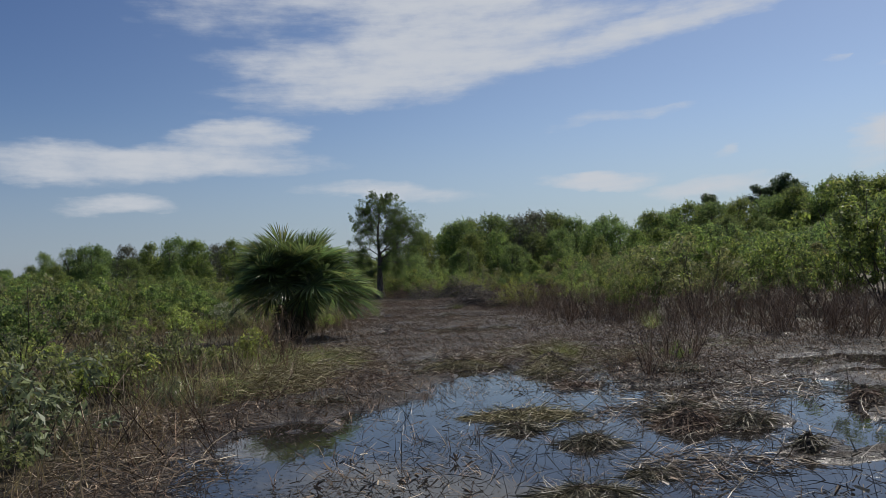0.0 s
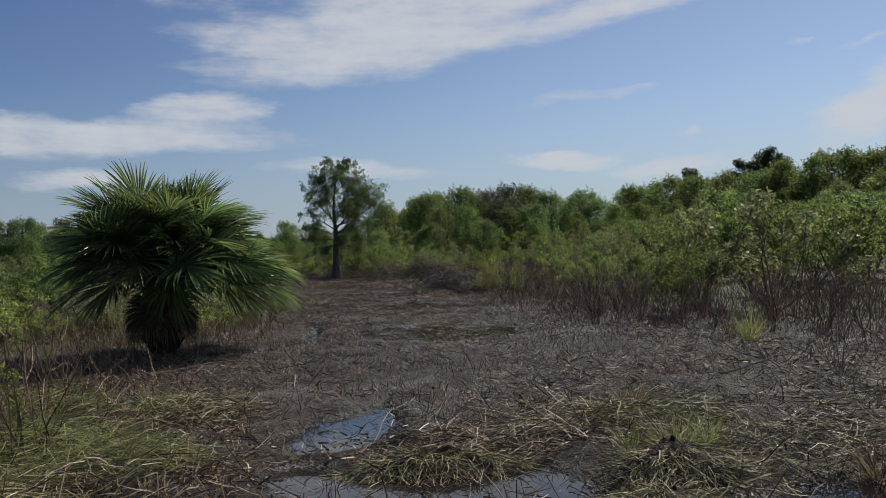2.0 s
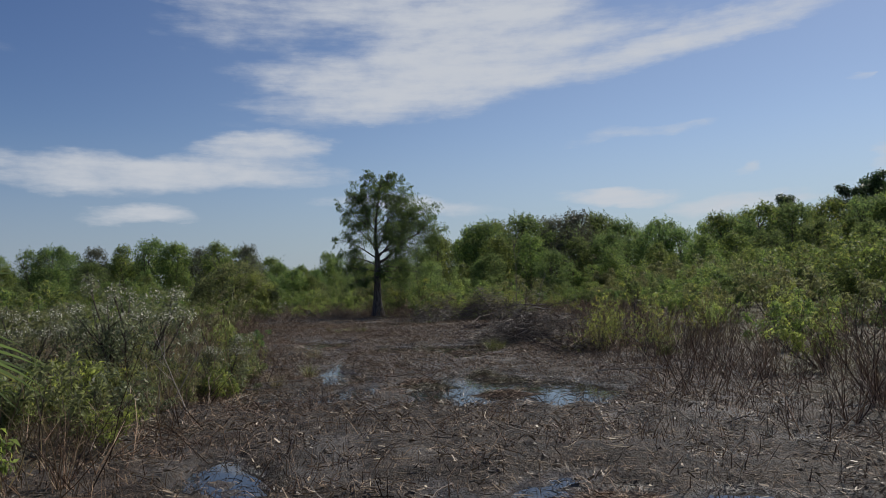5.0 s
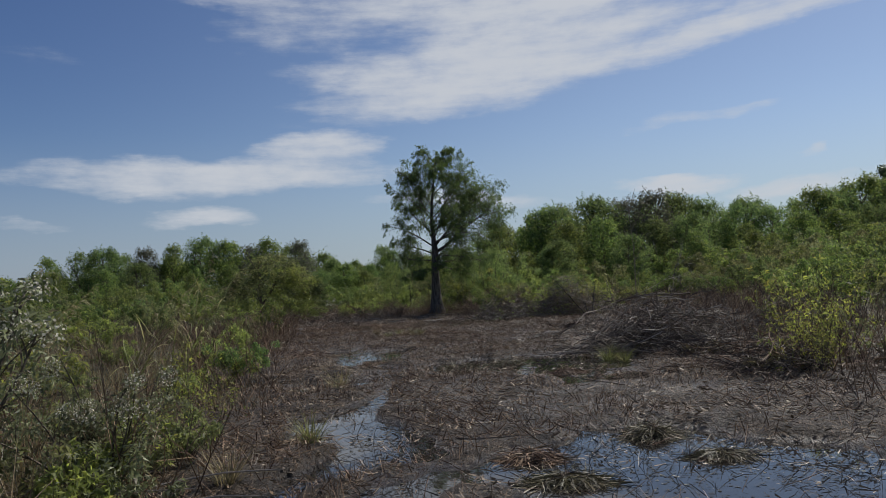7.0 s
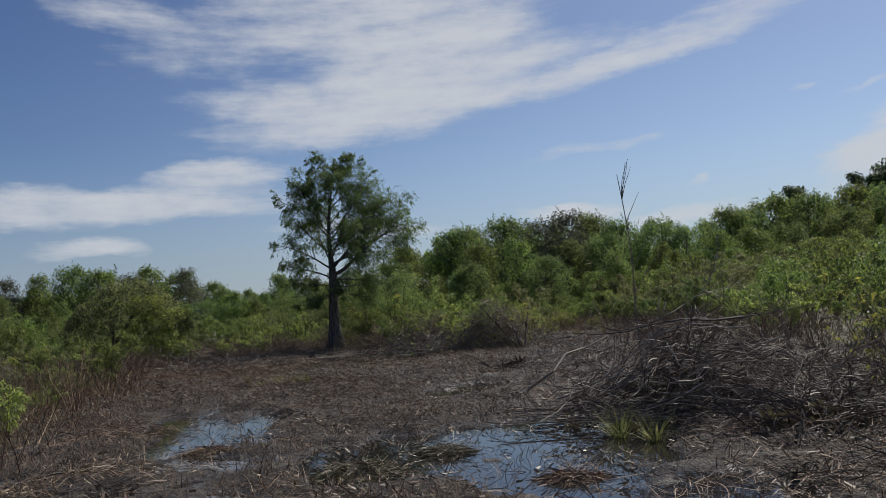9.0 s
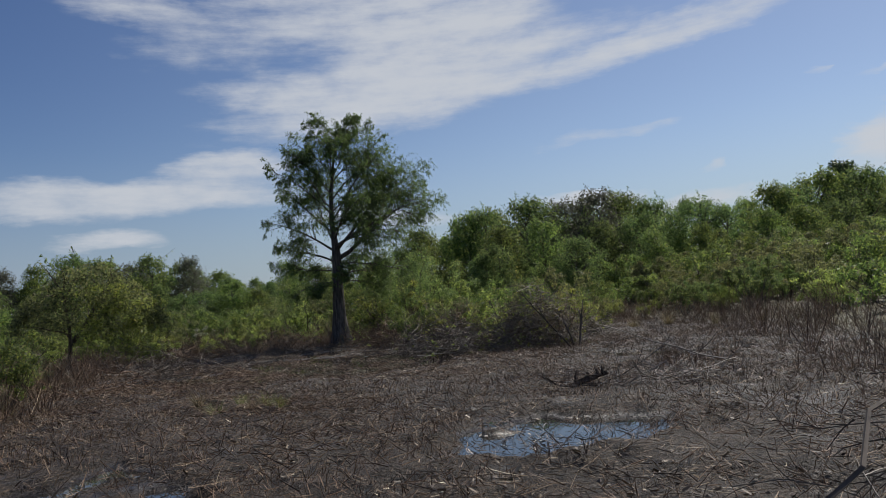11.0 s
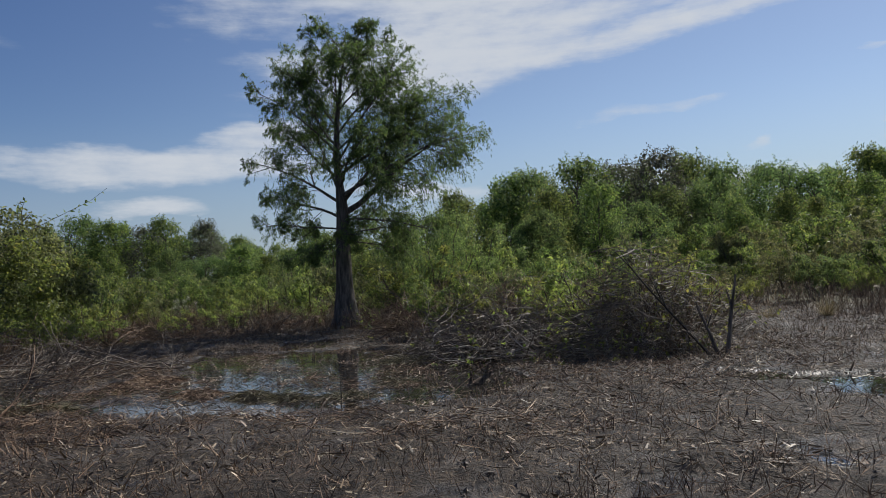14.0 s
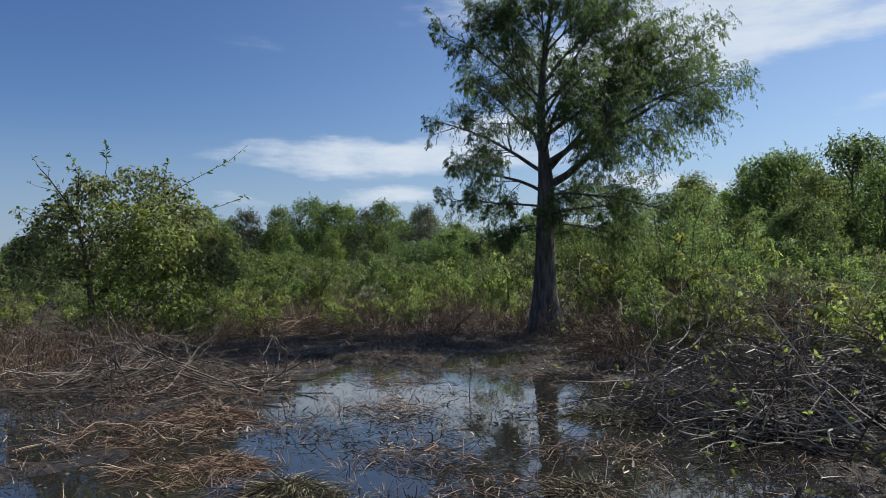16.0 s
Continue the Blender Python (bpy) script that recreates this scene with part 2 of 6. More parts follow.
def ground_material():
    """Wet grey-brown mud with silt, rotted stalk fibres and a sheen where it lies low."""
    n = Nodes("wet_mud")
    pos = n.node("ShaderNodeNewGeometry").outputs["Position"]
    z = n.node("ShaderNodeSeparateXYZ", Vector=pos).outputs[2]
    big = n.noise(pos, 0.35, 4, 0.6)
    mid = n.noise(pos, 2.2, 5, 0.65)
    fine = n.noise(pos, 22, 6, 0.7)
    fib1 = n.noise(pos, 26, 4, 0.6, (1.0, 0.14, 1))
    fib2 = n.noise(pos, 24, 4, 0.6, (0.16, 1.0, 1))
    c = n.mix(n.ramp(mid, 0.35, 0.65), rgb(0.019, 0.014, 0.010), rgb(0.080, 0.059, 0.042))
    c = n.mix(n.ramp(big, 0.48, 0.62, 0.0, 0.6), c, rgb(0.066, 0.053, 0.041))
    crumb = n.noise(pos, 46, 5, 0.75)
    c = n.mix(n.math("MULTIPLY", n.ramp(crumb, 0.48, 0.62, 0.0, 0.6), n.ramp(big, 0.40, 0.60, 0.25, 1.0)), c, rgb(0.115, 0.080, 0.053))
    c = n.mix(n.ramp(n.noise(pos, 11, 4, 0.7), 0.48, 0.62, 0.0, 0.85), c, rgb(0.012, 0.009, 0.007))
    fib = n.math("MAXIMUM", n.ramp(fib1, 0.56, 0.66), n.ramp(fib2, 0.57, 0.67))
    c = n.mix(n.math("MULTIPLY", fib, n.ramp(mid, 0.3, 0.6, 0.15, 0.75)), c, rgb(0.25, 0.18, 0.115))
    c = n.mix(n.ramp(fine, 0.5, 0.72, 0.0, 0.7), c, rgb(0.022, 0.018, 0.014))
    cover = n.node("ShaderNodeAttribute")
    cover.attribute_name = "cover"
    thatch = n.mix(n.ramp(mid, 0.35, 0.65), rgb(0.050, 0.048, 0.018), rgb(0.110, 0.098, 0.040))
    thatch = n.mix(n.ramp(big, 0.45, 0.6), thatch, rgb(0.075, 0.055, 0.030))
    c = n.mix(n.math("MULTIPLY", cover.outputs["Fac"], n.ramp(fine, 0.25, 0.5, 0.5, 1.0)), c, thatch)
    low = n.ramp(z, 0.025, -0.04)
    c = n.mix(n.math("MULTIPLY", low, 0.55), c, rgb(0.03, 0.025, 0.02))
    open_silt = n.node("ShaderNodeAttribute")
    open_silt.attribute_name = "silt"
    bare = open_silt.outputs["Fac"]
    c = n.mix(n.math("MULTIPLY", bare, 0.3), c, n.mix(n.ramp(mid, 0.3, 0.7), rgb(0.036, 0.031, 0.026), rgb(0.072, 0.062, 0.052)))
    c = n.mix(n.ramp(n.noise(pos, 30, 4, 0.7), 0.56, 0.70, 0.0, 0.8), c, rgb(0.020, 0.016, 0.012))
    wet = n.math("MAXIMUM", n.math("MULTIPLY", low, 0.9), n.math("MULTIPLY", bare, n.ramp(fine, 0.35, 0.6, 0.6, 0.2)))
    clod = n.noise(pos, 8.0, 5, 0.6)
    h = n.math("ADD", n.math("ADD", n.math("MULTIPLY", crumb, 0.3), n.math("MULTIPLY", fib, 0.3)), n.math("ADD", clod, n.math("MULTIPLY", fine, 0.45)))
    bump = n.node("ShaderNodeBump", Strength=n.ramp(bare, 0.0, 1.0, 1.0, 0.75), Distance=0.10, Height=h)
    bs = n.node("ShaderNodeBsdfPrincipled", Roughness=n.ramp(wet, 0.0, 1.0, 0.72, 0.3), Base_Color=c, Normal=bump.outputs[0])
    n.put(bs.inputs["Specular IOR Level"], n.ramp(wet, 0.0, 1.0, 0.28, 0.55))
    return n.done(bs.outputs[0])


def water_material():
    n = Nodes("marsh_water")
    pos = n.node("ShaderNodeNewGeometry").outputs["Position"]
    rip = n.math("ADD", n.noise(pos, 7, 3, 0.5, (1, 0.5, 1)), n.math("MULTIPLY", n.noise(pos, 1.1, 2), 1.5))
    bump = n.node("ShaderNodeBump", Strength=0.05, Distance=0.03, Height=rip)
    scum = n.ramp(n.noise(pos, 3.2, 6, 0.7), 0.60, 0.72)
    c = n.mix(scum, rgb(0.020, 0.018, 0.016), rgb(0.045, 0.038, 0.029))
    bs = n.node("ShaderNodeBsdfPrincipled", Roughness=n.ramp(scum, 0.0, 1.0, 0.025, 0.22), Base_Color=c, Normal=bump.outputs[0], IOR=1.33)
    bs.inputs["Specular IOR Level"].default_value = 1.0
    return n.done(bs.outputs[0])


MUD, WATER = ground_material(), water_material()
CLOD = stalk_material("mud_clod", [(0.040, 0.031, 0.024), (0.098, 0.076, 0.059), (0.17, 0.135, 0.105)], 0.55)
STRAW = stalk_material("dry_reed_litter", [(0.062, 0.044, 0.029), (0.285, 0.205, 0.128), (0.56, 0.465, 0.32)], 0.5)
RUSSET = stalk_material("russet_dead_weed", [(0.055, 0.034, 0.022), (0.265, 0.168, 0.104), (0.46, 0.34, 0.22)])
TWIG = stalk_material("grey_dead_twig", [(0.075, 0.060, 0.048), (0.205, 0.170, 0.135), (0.46, 0.41, 0.34)])
BLACK_TWIG = stalk_material("wet_black_twig", [(0.018, 0.015, 0.013), (0.040, 0.033, 0.027), (0.075, 0.06, 0.045)], 0.45)
PALE_STRAW = stalk_material("pale_mown_reed", [(0.12, 0.105, 0.040), (0.30, 0.26, 0.12), (0.52, 0.45, 0.27)])
CYPRESS_BARK = bark_material("cypress_bark", (0.055, 0.048, 0.044), (0.165, 0.145, 0.130))
ROTTEN = bark_material("rotten_wood", (0.050, 0.037, 0.028), (0.175, 0.130, 0.095), 14.0)
# palm bark is near black: the shade below the crown is in its colour
PALM_BARK = bark_material("palm_boots", (0.014, 0.012, 0.010), (0.048, 0.040, 0.030), 6.0)
STEM = bark_material("shrub_stem", (0.052, 0.043, 0.035), (0.150, 0.127, 0.100), 20.0)
GREEN = leaf_material("leaf_green", [(0.066, 0.108, 0.024), (0.152, 0.200, 0.042), (0.24, 0.25, 0.070)], 0.6)
WILLOW_LEAF = leaf_material("leaf_willow", [(0.090, 0.132, 0.034), (0.165, 0.210, 0.052), (0.21, 0.22, 0.07)], 0.58)
LIME = leaf_material("leaf_lime", [(0.135, 0.172, 0.036), (0.230, 0.265, 0.056), (0.31, 0.30, 0.085)], 0.6)
YELLOW_LEAF = leaf_material("leaf_yellowing", [(0.140, 0.158, 0.030), (0.235, 0.245, 0.044), (0.28, 0.26, 0.06)], 0.58)
OLIVE = leaf_material("leaf_olive", [(0.102, 0.117, 0.041), (0.178, 0.190, 0.066), (0.22, 0.21, 0.09)], 0.52)
DEEP = leaf_material("leaf_deep_green", [(0.035, 0.065, 0.022), (0.065, 0.105, 0.034)], 0.25)
FAR = leaf_material("leaf_far_wood", [(0.060, 0.102, 0.032), (0.134, 0.184, 0.052), (0.20, 0.22, 0.070)], 0.6, 0.6, 0.2)
WINTER = leaf_material("leaf_half_bare", [(0.082, 0.088, 0.058), (0.118, 0.124, 0.080), (0.11, 0.14, 0.06)], 0.4)
GREY_LEAF = leaf_material("leaf_grey_green", [(0.105, 0.128, 0.058), (0.170, 0.188, 0.088), (0.15, 0.13, 0.08)])
CYPRESS_LEAF = leaf_material("cypress_needles", [(0.058, 0.100, 0.030), (0.115, 0.165, 0.044), (0.18, 0.21, 0.06)], 0.58)
PALM_LEAF = leaf_material("palm_frond_leaf", [(0.072, 0.112, 0.038), (0.110, 0.160, 0.048), (0.17, 0.185, 0.06)], 0.52, 0.33, 0.5)
PALM_DEAD = leaf_material("palm_dead_frond", [(0.075, 0.055, 0.030), (0.14, 0.11, 0.06)], 0.15, 0.7)
GRASS = leaf_material("marsh_grass_blade", [(0.120, 0.102, 0.048), (0.215, 0.176, 0.088), (0.36, 0.285, 0.18)], 0.35)
GREEN_GRASS = leaf_material("green_grass_blade", [(0.110, 0.130, 0.036), (0.215, 0.225, 0.070), (0.40, 0.36, 0.16)], 0.4)
OLIVE_REED = stalk_material("olive_rotting_reed", [(0.045, 0.040, 0.018), (0.150, 0.128, 0.062), (0.34, 0.29, 0.17)], 0.45)
SCUM = stalk_material("wet_floating_litter", [(0.020, 0.017, 0.010), (0.060, 0.050, 0.026), (0.19, 0.165, 0.095)], 0.25)
PALE_TWIG = stalk_material("bleached_branch", [(0.17, 0.145, 0.118), (0.33, 0.29, 0.245), (0.50, 0.455, 0.39)])
DARK_TWIG = stalk_material("dark_brown_twig", [(0.052, 0.041, 0.033), (0.125, 0.096, 0.075), (0.23, 0.185, 0.145)])
BLOSSOM = leaf_material("white_seed_fluff", [(0.36, 0.345, 0.27), (0.55, 0.53, 0.44)], 0.3, 0.9, 0.1)


# ---- mesh builders ----
def unit(v):
    return v / np.maximum(np.linalg.norm(v, axis=-1, keepdims=True), 1e-9)


def joined(*pieces):
    vs, fs, k = [], [], 0
    for v, f in pieces:
        vs.append(v)
        fs.append(f + k)
        k += len(v)
    return np.concatenate(vs), np.concatenate(fs)


def mesh(name, geo, mat, smooth=False):
    v, f = geo
    me = bpy.data.meshes.new(name)
    n, k = f.shape
    me.vertices.add(len(v))
    me.vertices.foreach_set("co", np.ascontiguousarray(v, dtype=np.float32).ravel())
    me.loops.add(n * k)
    me.loops.foreach_set("vertex_index", np.ascontiguousarray(f, dtype=np.int32).ravel())
    me.polygons.add(n)
    me.polygons.foreach_set("loop_start", np.arange(0, n * k, k, dtype=np.int32))
    me.polygons.foreach_set("use_smooth", np.full(n, smooth))
    me.update(calc_edges=True)
    me.materials.append(mat)
    return me


def part(name, geo, mat, parent=None, label="", smooth=False):
    ob = new(name, geo if isinstance(geo, bpy.types.Mesh) else mesh(name, geo, mat, smooth))
    ob.parent = parent
    if label:
        tagged(ob, label)
    return ob


def tubes(p, r, sides=3):
    """Tapered tubes along the paths p (n, s, 3) with the radii r (n, s)."""
    n, s, _ = p.shape
    tan = unit(np.gradient(p, axis=1))
    ref = np.where(np.abs(tan[..., 2:3]) > 0.8, np.array([1.0, 0.1, 0]), np.array([0.05, 0.1, 1.0]))
    a = unit(np.cross(tan, ref))
    b = np.cross(tan, a)
    ang = np.arange(sides) * 2 * np.pi / sides
    v = p[:, :, None] + r[:, :, None, None] * (np.cos(ang)[:, None] * a[:, :, None] + np.sin(ang)[:, None] * b[:, :, None])
    i = np.arange(n * s * sides).reshape(n, s, sides)
    j = np.roll(i, -1, axis=2)
    f = np.stack([i[:, :-1], j[:, :-1], j[:, 1:], i[:, 1:]], axis=-1).reshape(-1, 4)
    return v.reshape(-1, 3), f


def leaves(c, d, nrm, l, w):
    """Folded leaf blades from the points c along d."""
    d = unit(d)
    side = unit(np.cross(d, nrm))
    up = np.cross(side, d)
    l, w = np.asarray(l)[:, None], np.asarray(w)[:, None]
    v = np.stack([c, c + d * l * 0.45 + side * w * 0.5 + up * w * 0.16, c + d * l - up * w * 0.1, c + d * l * 0.45 - side * w * 0.5 + up * w * 0.16], axis=1)
    return v.reshape(-1, 3), np.arange(len(c) * 4).reshape(-1, 4)


def blades(p, w, side):
    """Ribbon blades along p (n, s, 3), of the widths w (n, s), folded along the middle at no cost."""
    n, s, _ = p.shape
    off = side[:, None] * w[..., None] * 0.5
    v = np.stack([p - off, p + off], axis=2)
    i = np.arange(n * s * 2).reshape(n, s, 2)
    f = np.stack([i[:, :-1, 0], i[:, :-1, 1], i[:, 1:, 1], i[:, 1:, 0]], axis=-1).reshape(-1, 4)
    return v.reshape(-1, 3), f


def spin(g, n):
    return unit(g.normal(size=(n, 3)))


def stems(g, n, spread, length, lift=0.1, wob=0.12, s=5, foot=0.05):
    """Stems that rise from one root and lean apart."""
    a = g.uniform(0, 2 * np.pi, n)
    lean = spread * np.sqrt(g.uniform(0.02, 1, n))
    d = np.stack([np.cos(a) * np.sin(lean), np.sin(a) * np.sin(lean), np.cos(lean)], 1)
    base = np.stack([np.cos(a) * foot, np.sin(a) * foot, np.zeros(n) - 0.05], 1)
    return grow(g, base, d, length * g.uniform(0.7, 1.1, n), lift, wob, s)


def grow(g, base, d, length, lift, wob, s):
    p = [base]
    step = (np.asarray(length) / (s - 1))[:, None]
    for _ in range(s - 1):
        d = unit(d + np.array([0, 0, lift]) + wob * g.normal(size=d.shape))
        p.append(p[-1] + d * step)
    return np.stack(p, axis=1)


def sprout(g, p, m, t0, t1, angle, ratio, lift=0.05, wob=0.15, s=4):
    """m branches from each path of p."""
    n, k, _ = p.shape
    t = g.uniform(t0, t1, (n, m)) * (k - 1)
    i = np.minimum(t.astype(int), k - 2)
    f = (t - i)[..., None]
    rows = np.arange(n)[:, None]
    a, b = p[rows, i], p[rows, i + 1]
    base, tan = (a + (b - a) * f).reshape(-1, 3), unit(b - a).reshape(-1, 3)
    perp = unit(np.cross(tan, spin(g, n * m)))
    ang = angle * g.uniform(0.6, 1.3, (n * m, 1))
    length = np.linalg.norm(np.diff(p, axis=1), axis=2).sum(1)
    want = (length[:, None] * ratio * (1.15 - 0.6 * t / (k - 1)) * g.uniform(0.6, 1.2, (n, m))).ravel()
    return grow(g, base, np.cos(ang) * tan + np.sin(ang) * perp, want, lift, wob, s)


def taper(p, r0, r1):
    """Radii for the paths p."""
    n, s, _ = p.shape
    return np.broadcast_to(np.linspace(r0, r1, s), (n, s)).copy()


def foliage(g, p, m, l, w, droop=0.2, along=0.6, t0=0.15):
    """m leaves along each twig."""
    n, k, _ = p.shape
    t = g.uniform(t0, 1, (n, m)) * (k - 1)
    i = np.minimum(t.astype(int), k - 2)
    f = (t - i)[..., None]
    rows = np.arange(n)[:, None]
    a, b = p[rows, i], p[rows, i + 1]
    c, tan = (a + (b - a) * f).reshape(-1, 3), unit(b - a).reshape(-1, 3)
    q = n * m
    d = unit(along * tan + spin(g, q) * 0.8 - np.array([0, 0, droop]))
    size = g.uniform(0.65, 1.25, q)
    return leaves(c, d, spin(g, q) * 0.7 + np.array([0.15, 0, 0.8]), l * size, w * size)


def lobes(g, c, r, m, l, w, droop=0.1, flat=0.85):
    """Clumps of m leaves round the points c with the radii r, denser towards the outside."""
    n = len(c) * m
    d = spin(g, n)
    rr = np.repeat(r, m)[:, None]
    at = np.repeat(c, m, axis=0) + d * np.array([1, 1, flat]) * rr * (0.45 + 0.6 * g.uniform(0, 1, (n, 1)) ** 0.6)
    at[:, 2] = np.maximum(at[:, 2], 0.03)
    size = g.uniform(0.6, 1.3, n)
    return leaves(at, unit(d * 0.5 + spin(g, n) * 0.8 - np.array([0, 0, droop])), d * 0.55 + spin(g, n) * 0.55 + np.array([0, 0, 0.4]), l * size, w * size)


def billow(g, c, r, m, l, w, rough=0.5, flat=0.85):
    """Rounded clumps round the points c: m leaves each on the outside, that face outwards like shingles."""
    n = len(c) * m
    d = spin(g, n)
    d[:, 2] = np.where(g.uniform(0, 1, n) < 0.35, np.abs(d[:, 2]), d[:, 2])
    rr = np.repeat(r, m)[:, None]
    at = np.repeat(c, m, axis=0) + d * np.array([1, 1, flat]) * rr * (0.62 + 0.42 * g.uniform(0, 1, (n, 1)))
    at[:, 2] = np.maximum(at[:, 2], 0.03)
    nrm = unit(d + rough * spin(g, n) + np.array([0, 0, 0.25]))
    run = unit(np.cross(nrm, spin(g, n)) - np.array([0, 0, 0.25]))
    size = g.uniform(0.6, 1.35, n)
    return leaves(at, run, nrm, l * size, w * size)


def halved(geo):
    """One triangle a leaf, for plants that stand far off."""
    v, f = geo
    return v, f[:, :3]


def along(g, p, t0, t1):
    """One point on each path."""
    n, k, _ = p.shape
    t = g.uniform(t0, t1, n) * (k - 1)
    i = np.minimum(t.astype(int), k - 2)
    r = np.arange(n)
    return p[r, i] + (p[r, i + 1] - p[r, i]) * (t - i)[:, None]


def ident(ob, label, category, group="", kind=""):
    return tagged(ob, label, category, group, kind)


def empty(name, label, category, group=""):
    return ident(new(name), label, category, group)


def place(ob, x, y, z=0.0, turn=0.0, sx=1.0, sz=None):
    return Matrix.Translation((x, y, z)) @ Matrix.Rotation(turn, 4, "Z") @ Matrix.Diagonal((sx, sx, sz or sx, 1))


# ---- ground and water ----
def left_edge(y):
    """Where the cut swath ends on the west side."""
    return np.interp(y, [0, 7, 14, 20, 28, 36, 44, 52, 60, 70, 80, 84], [-2.6, -3.0, -3.4, -4.4, -4.2, -4.4, -6.4, -9.0, -11.0, -14.0, -15.5, -12.0])


def right_edge(y):
    """Where the cut swath ends on the east side."""
    return np.interp(y, [0, 12, 20, 26, 31, 40, 50, 60, 66, 76, 84], [14.0, 12.5, 9.5, 6.6, 5.2, 4.2, 4.6, 6.0, 8.0, 9.0, 6.0])


LEVEL = -0.045                        # the water's surface
# pools: x, y, half width, half length, turn (degrees), depth
POOLS = [
    (0.9, 8.2, 3.3, 4.6, -8, 0.20), (1.6, 12.8, 1.7, 1.8, 0, 0.15), (-0.4, 16.8, 0.5, 1.2, -28, 0.19), (-0.2, 14.9, 1.1, 0.55, 0, 0.18), (1.1, 15.0, 0.8, 0.45, 0, 0.17), (4.9, 10.2, 2.8, 2.2, 0, 0.18),
]
POOLS += [
    (0.9, 27.0, 1.75, 2.5, 6, 0.14), (-2.3, 27.8, 0.36, 3.0, 8, 0.12), (-1.5, 22.5, 0.5, 0.55, 0, 0.12),
    (-3.4, 39.3, 0.65, 3.3, 4, 0.145), (-2.0, 44.7, 0.9, 0.5, 0, 0.18), (-5.0, 43.2, 0.4, 0.7, 0, 0.1), (0.1, 35.9, 2.3, 2.1, 0, 0.15), (-6.3, 37.0, 0.8, 1.0, 0, 0.1), (-3.4, 34.9, 0.9, 0.7, 0, 0.14), (-2.0, 35.2, 1.2, 0.6, 0, 0.13),
    (-5.3, 50.0, 1.15, 3.8, 16, 0.2), (-5.2, 46.4, 0.8, 0.5, 0, 0.15), (-0.55, 45.6, 1.55, 2.6, 8, 0.22), (0.1, 43.7, 1.1, 0.7, 0, 0.15), (-2.5, 45.9, 0.7, 1.1, 0, 0.12), (-5.2, 44.6, 1.4, 0.5, 0, 0.1),
]
POOLS += [
    (-0.6, 53.2, 1.1, 1.6, -10, 0.17), (-1.3, 56.0, 0.55, 0.4, 0, 0.12), (2.9, 64.3, 2.0, 0.6, -30, 0.12), (-5.6, 68.6, 3.7, 4.9, 14, 0.2), (-9.8, 72.6, 2.2, 1.4, 0, 0.14), (-11.8, 67.2, 1.6, 1.6, 0, 0.17), (-9.9, 66.4, 1.4, 1.2, 0, 0.16),
    (-2.9, 65.2, 1.5, 1.1, 10, 0.12), (-6.3, 75.6, 2.0, 1.8, 0, 0.13), (5.2, 62.8, 2.4, 0.95, -12, 0.16), (7.6, 61.6, 1.3, 0.6, 0, 0.10), (-7.2, 64.6, 1.6, 1.0, 0, 0.1),
    (7.5, 13.5, 1.6, 1.2, 0, 0.08), (8.2, 26.5, 1.5, 1.0, 0, 0.07),
]


def value_noise(x, y, scale, seed):
    """Smooth noise in -1..1 on arrays."""
    g = np.random.default_rng(seed)
    tab = g.uniform(-1, 1, (64, 64))
    u, v = x / scale, y / scale
    i, j = np.floor(u).astype(int), np.floor(v).astype(int)
    a, b = u - i, v - j
    a, b = a * a * (3 - 2 * a), b * b * (3 - 2 * b)
    q = lambda di, dj: tab[(i + di) % 64, (j + dj) % 64]
    return (q(0, 0) * (1 - a) + q(1, 0) * a) * (1 - b) + (q(0, 1) * (1 - a) + q(1, 1) * a) * b


def height(x, y):
    """The ground's height: mud with hummocks, sunk at the pools."""
    x, y = np.asarray(x, dtype=float), np.asarray(y, dtype=float)
    wx = x + 0.7 * value_noise(x, y, 1.4, 5) + 0.30 * value_noise(x, y, 0.5, 6)
    wy = y + 0.9 * value_noise(x, y, 1.6, 7) + 0.32 * value_noise(x, y, 0.5, 8)
    h = 0.035 * value_noise(x, y, 2.2, 1) + 0.05 * value_noise(x, y, 0.75, 2) + 0.045 * value_noise(x, y, 0.36, 3) + 0.028 * value_noise(x, y, 0.2, 4)
    pit = np.zeros_like(h)
    for px, py, rx, ry, turn, deep in POOLS:
        c, s = math.cos(radians(turn)), math.sin(radians(turn))
        u, v = ((wx - px) * c + (wy - py) * s) / rx, (-(wx - px) * s + (wy - py) * c) / ry
        k = np.clip((1.28 - np.sqrt(u * u + v * v)) / 0.55, 0, 1)
        pit = np.maximum(pit, deep * k * k * (3 - 2 * k))
    # islands of litter in the pools
    isle = np.clip((value_noise(x, y, 0.9, 11) + 0.6 * value_noise(x, y, 0.35, 13) - 0.12) * 2.2, 0, 1) * np.clip((value_noise(x, y, 2.6, 12) + 0.35) * 1.5, 0, 1)
    h = h + 0.05 - 1.6 * pit * (1 - 0.7 * isle)
    edge = np.clip((np.abs(x + 1) - 9) / 25, 0, 1)
    return h + 0.12 * edge * edge


def silt(x, y):
    """Where bare wet silt lies open between the litter, 0..1."""
    return np.clip((value_noise(x, y, 2.7, 16) + 0.8 * value_noise(x, y, 0.8, 17) + 0.9 * value_noise(x, y, 0.3, 18) - 0.42) * 1.4, 0, 1)


def axis(a, b, step, far, n=26):
    """Even steps from a to b, then widening steps out to far on both sides."""
    mid = np.arange(a, b + step / 2, step)
    out = step * (np.geomspace(1, far / step, n) - 1) + step
    return np.concatenate([(mid[0] - out)[::-1], mid, mid[-1] + out])


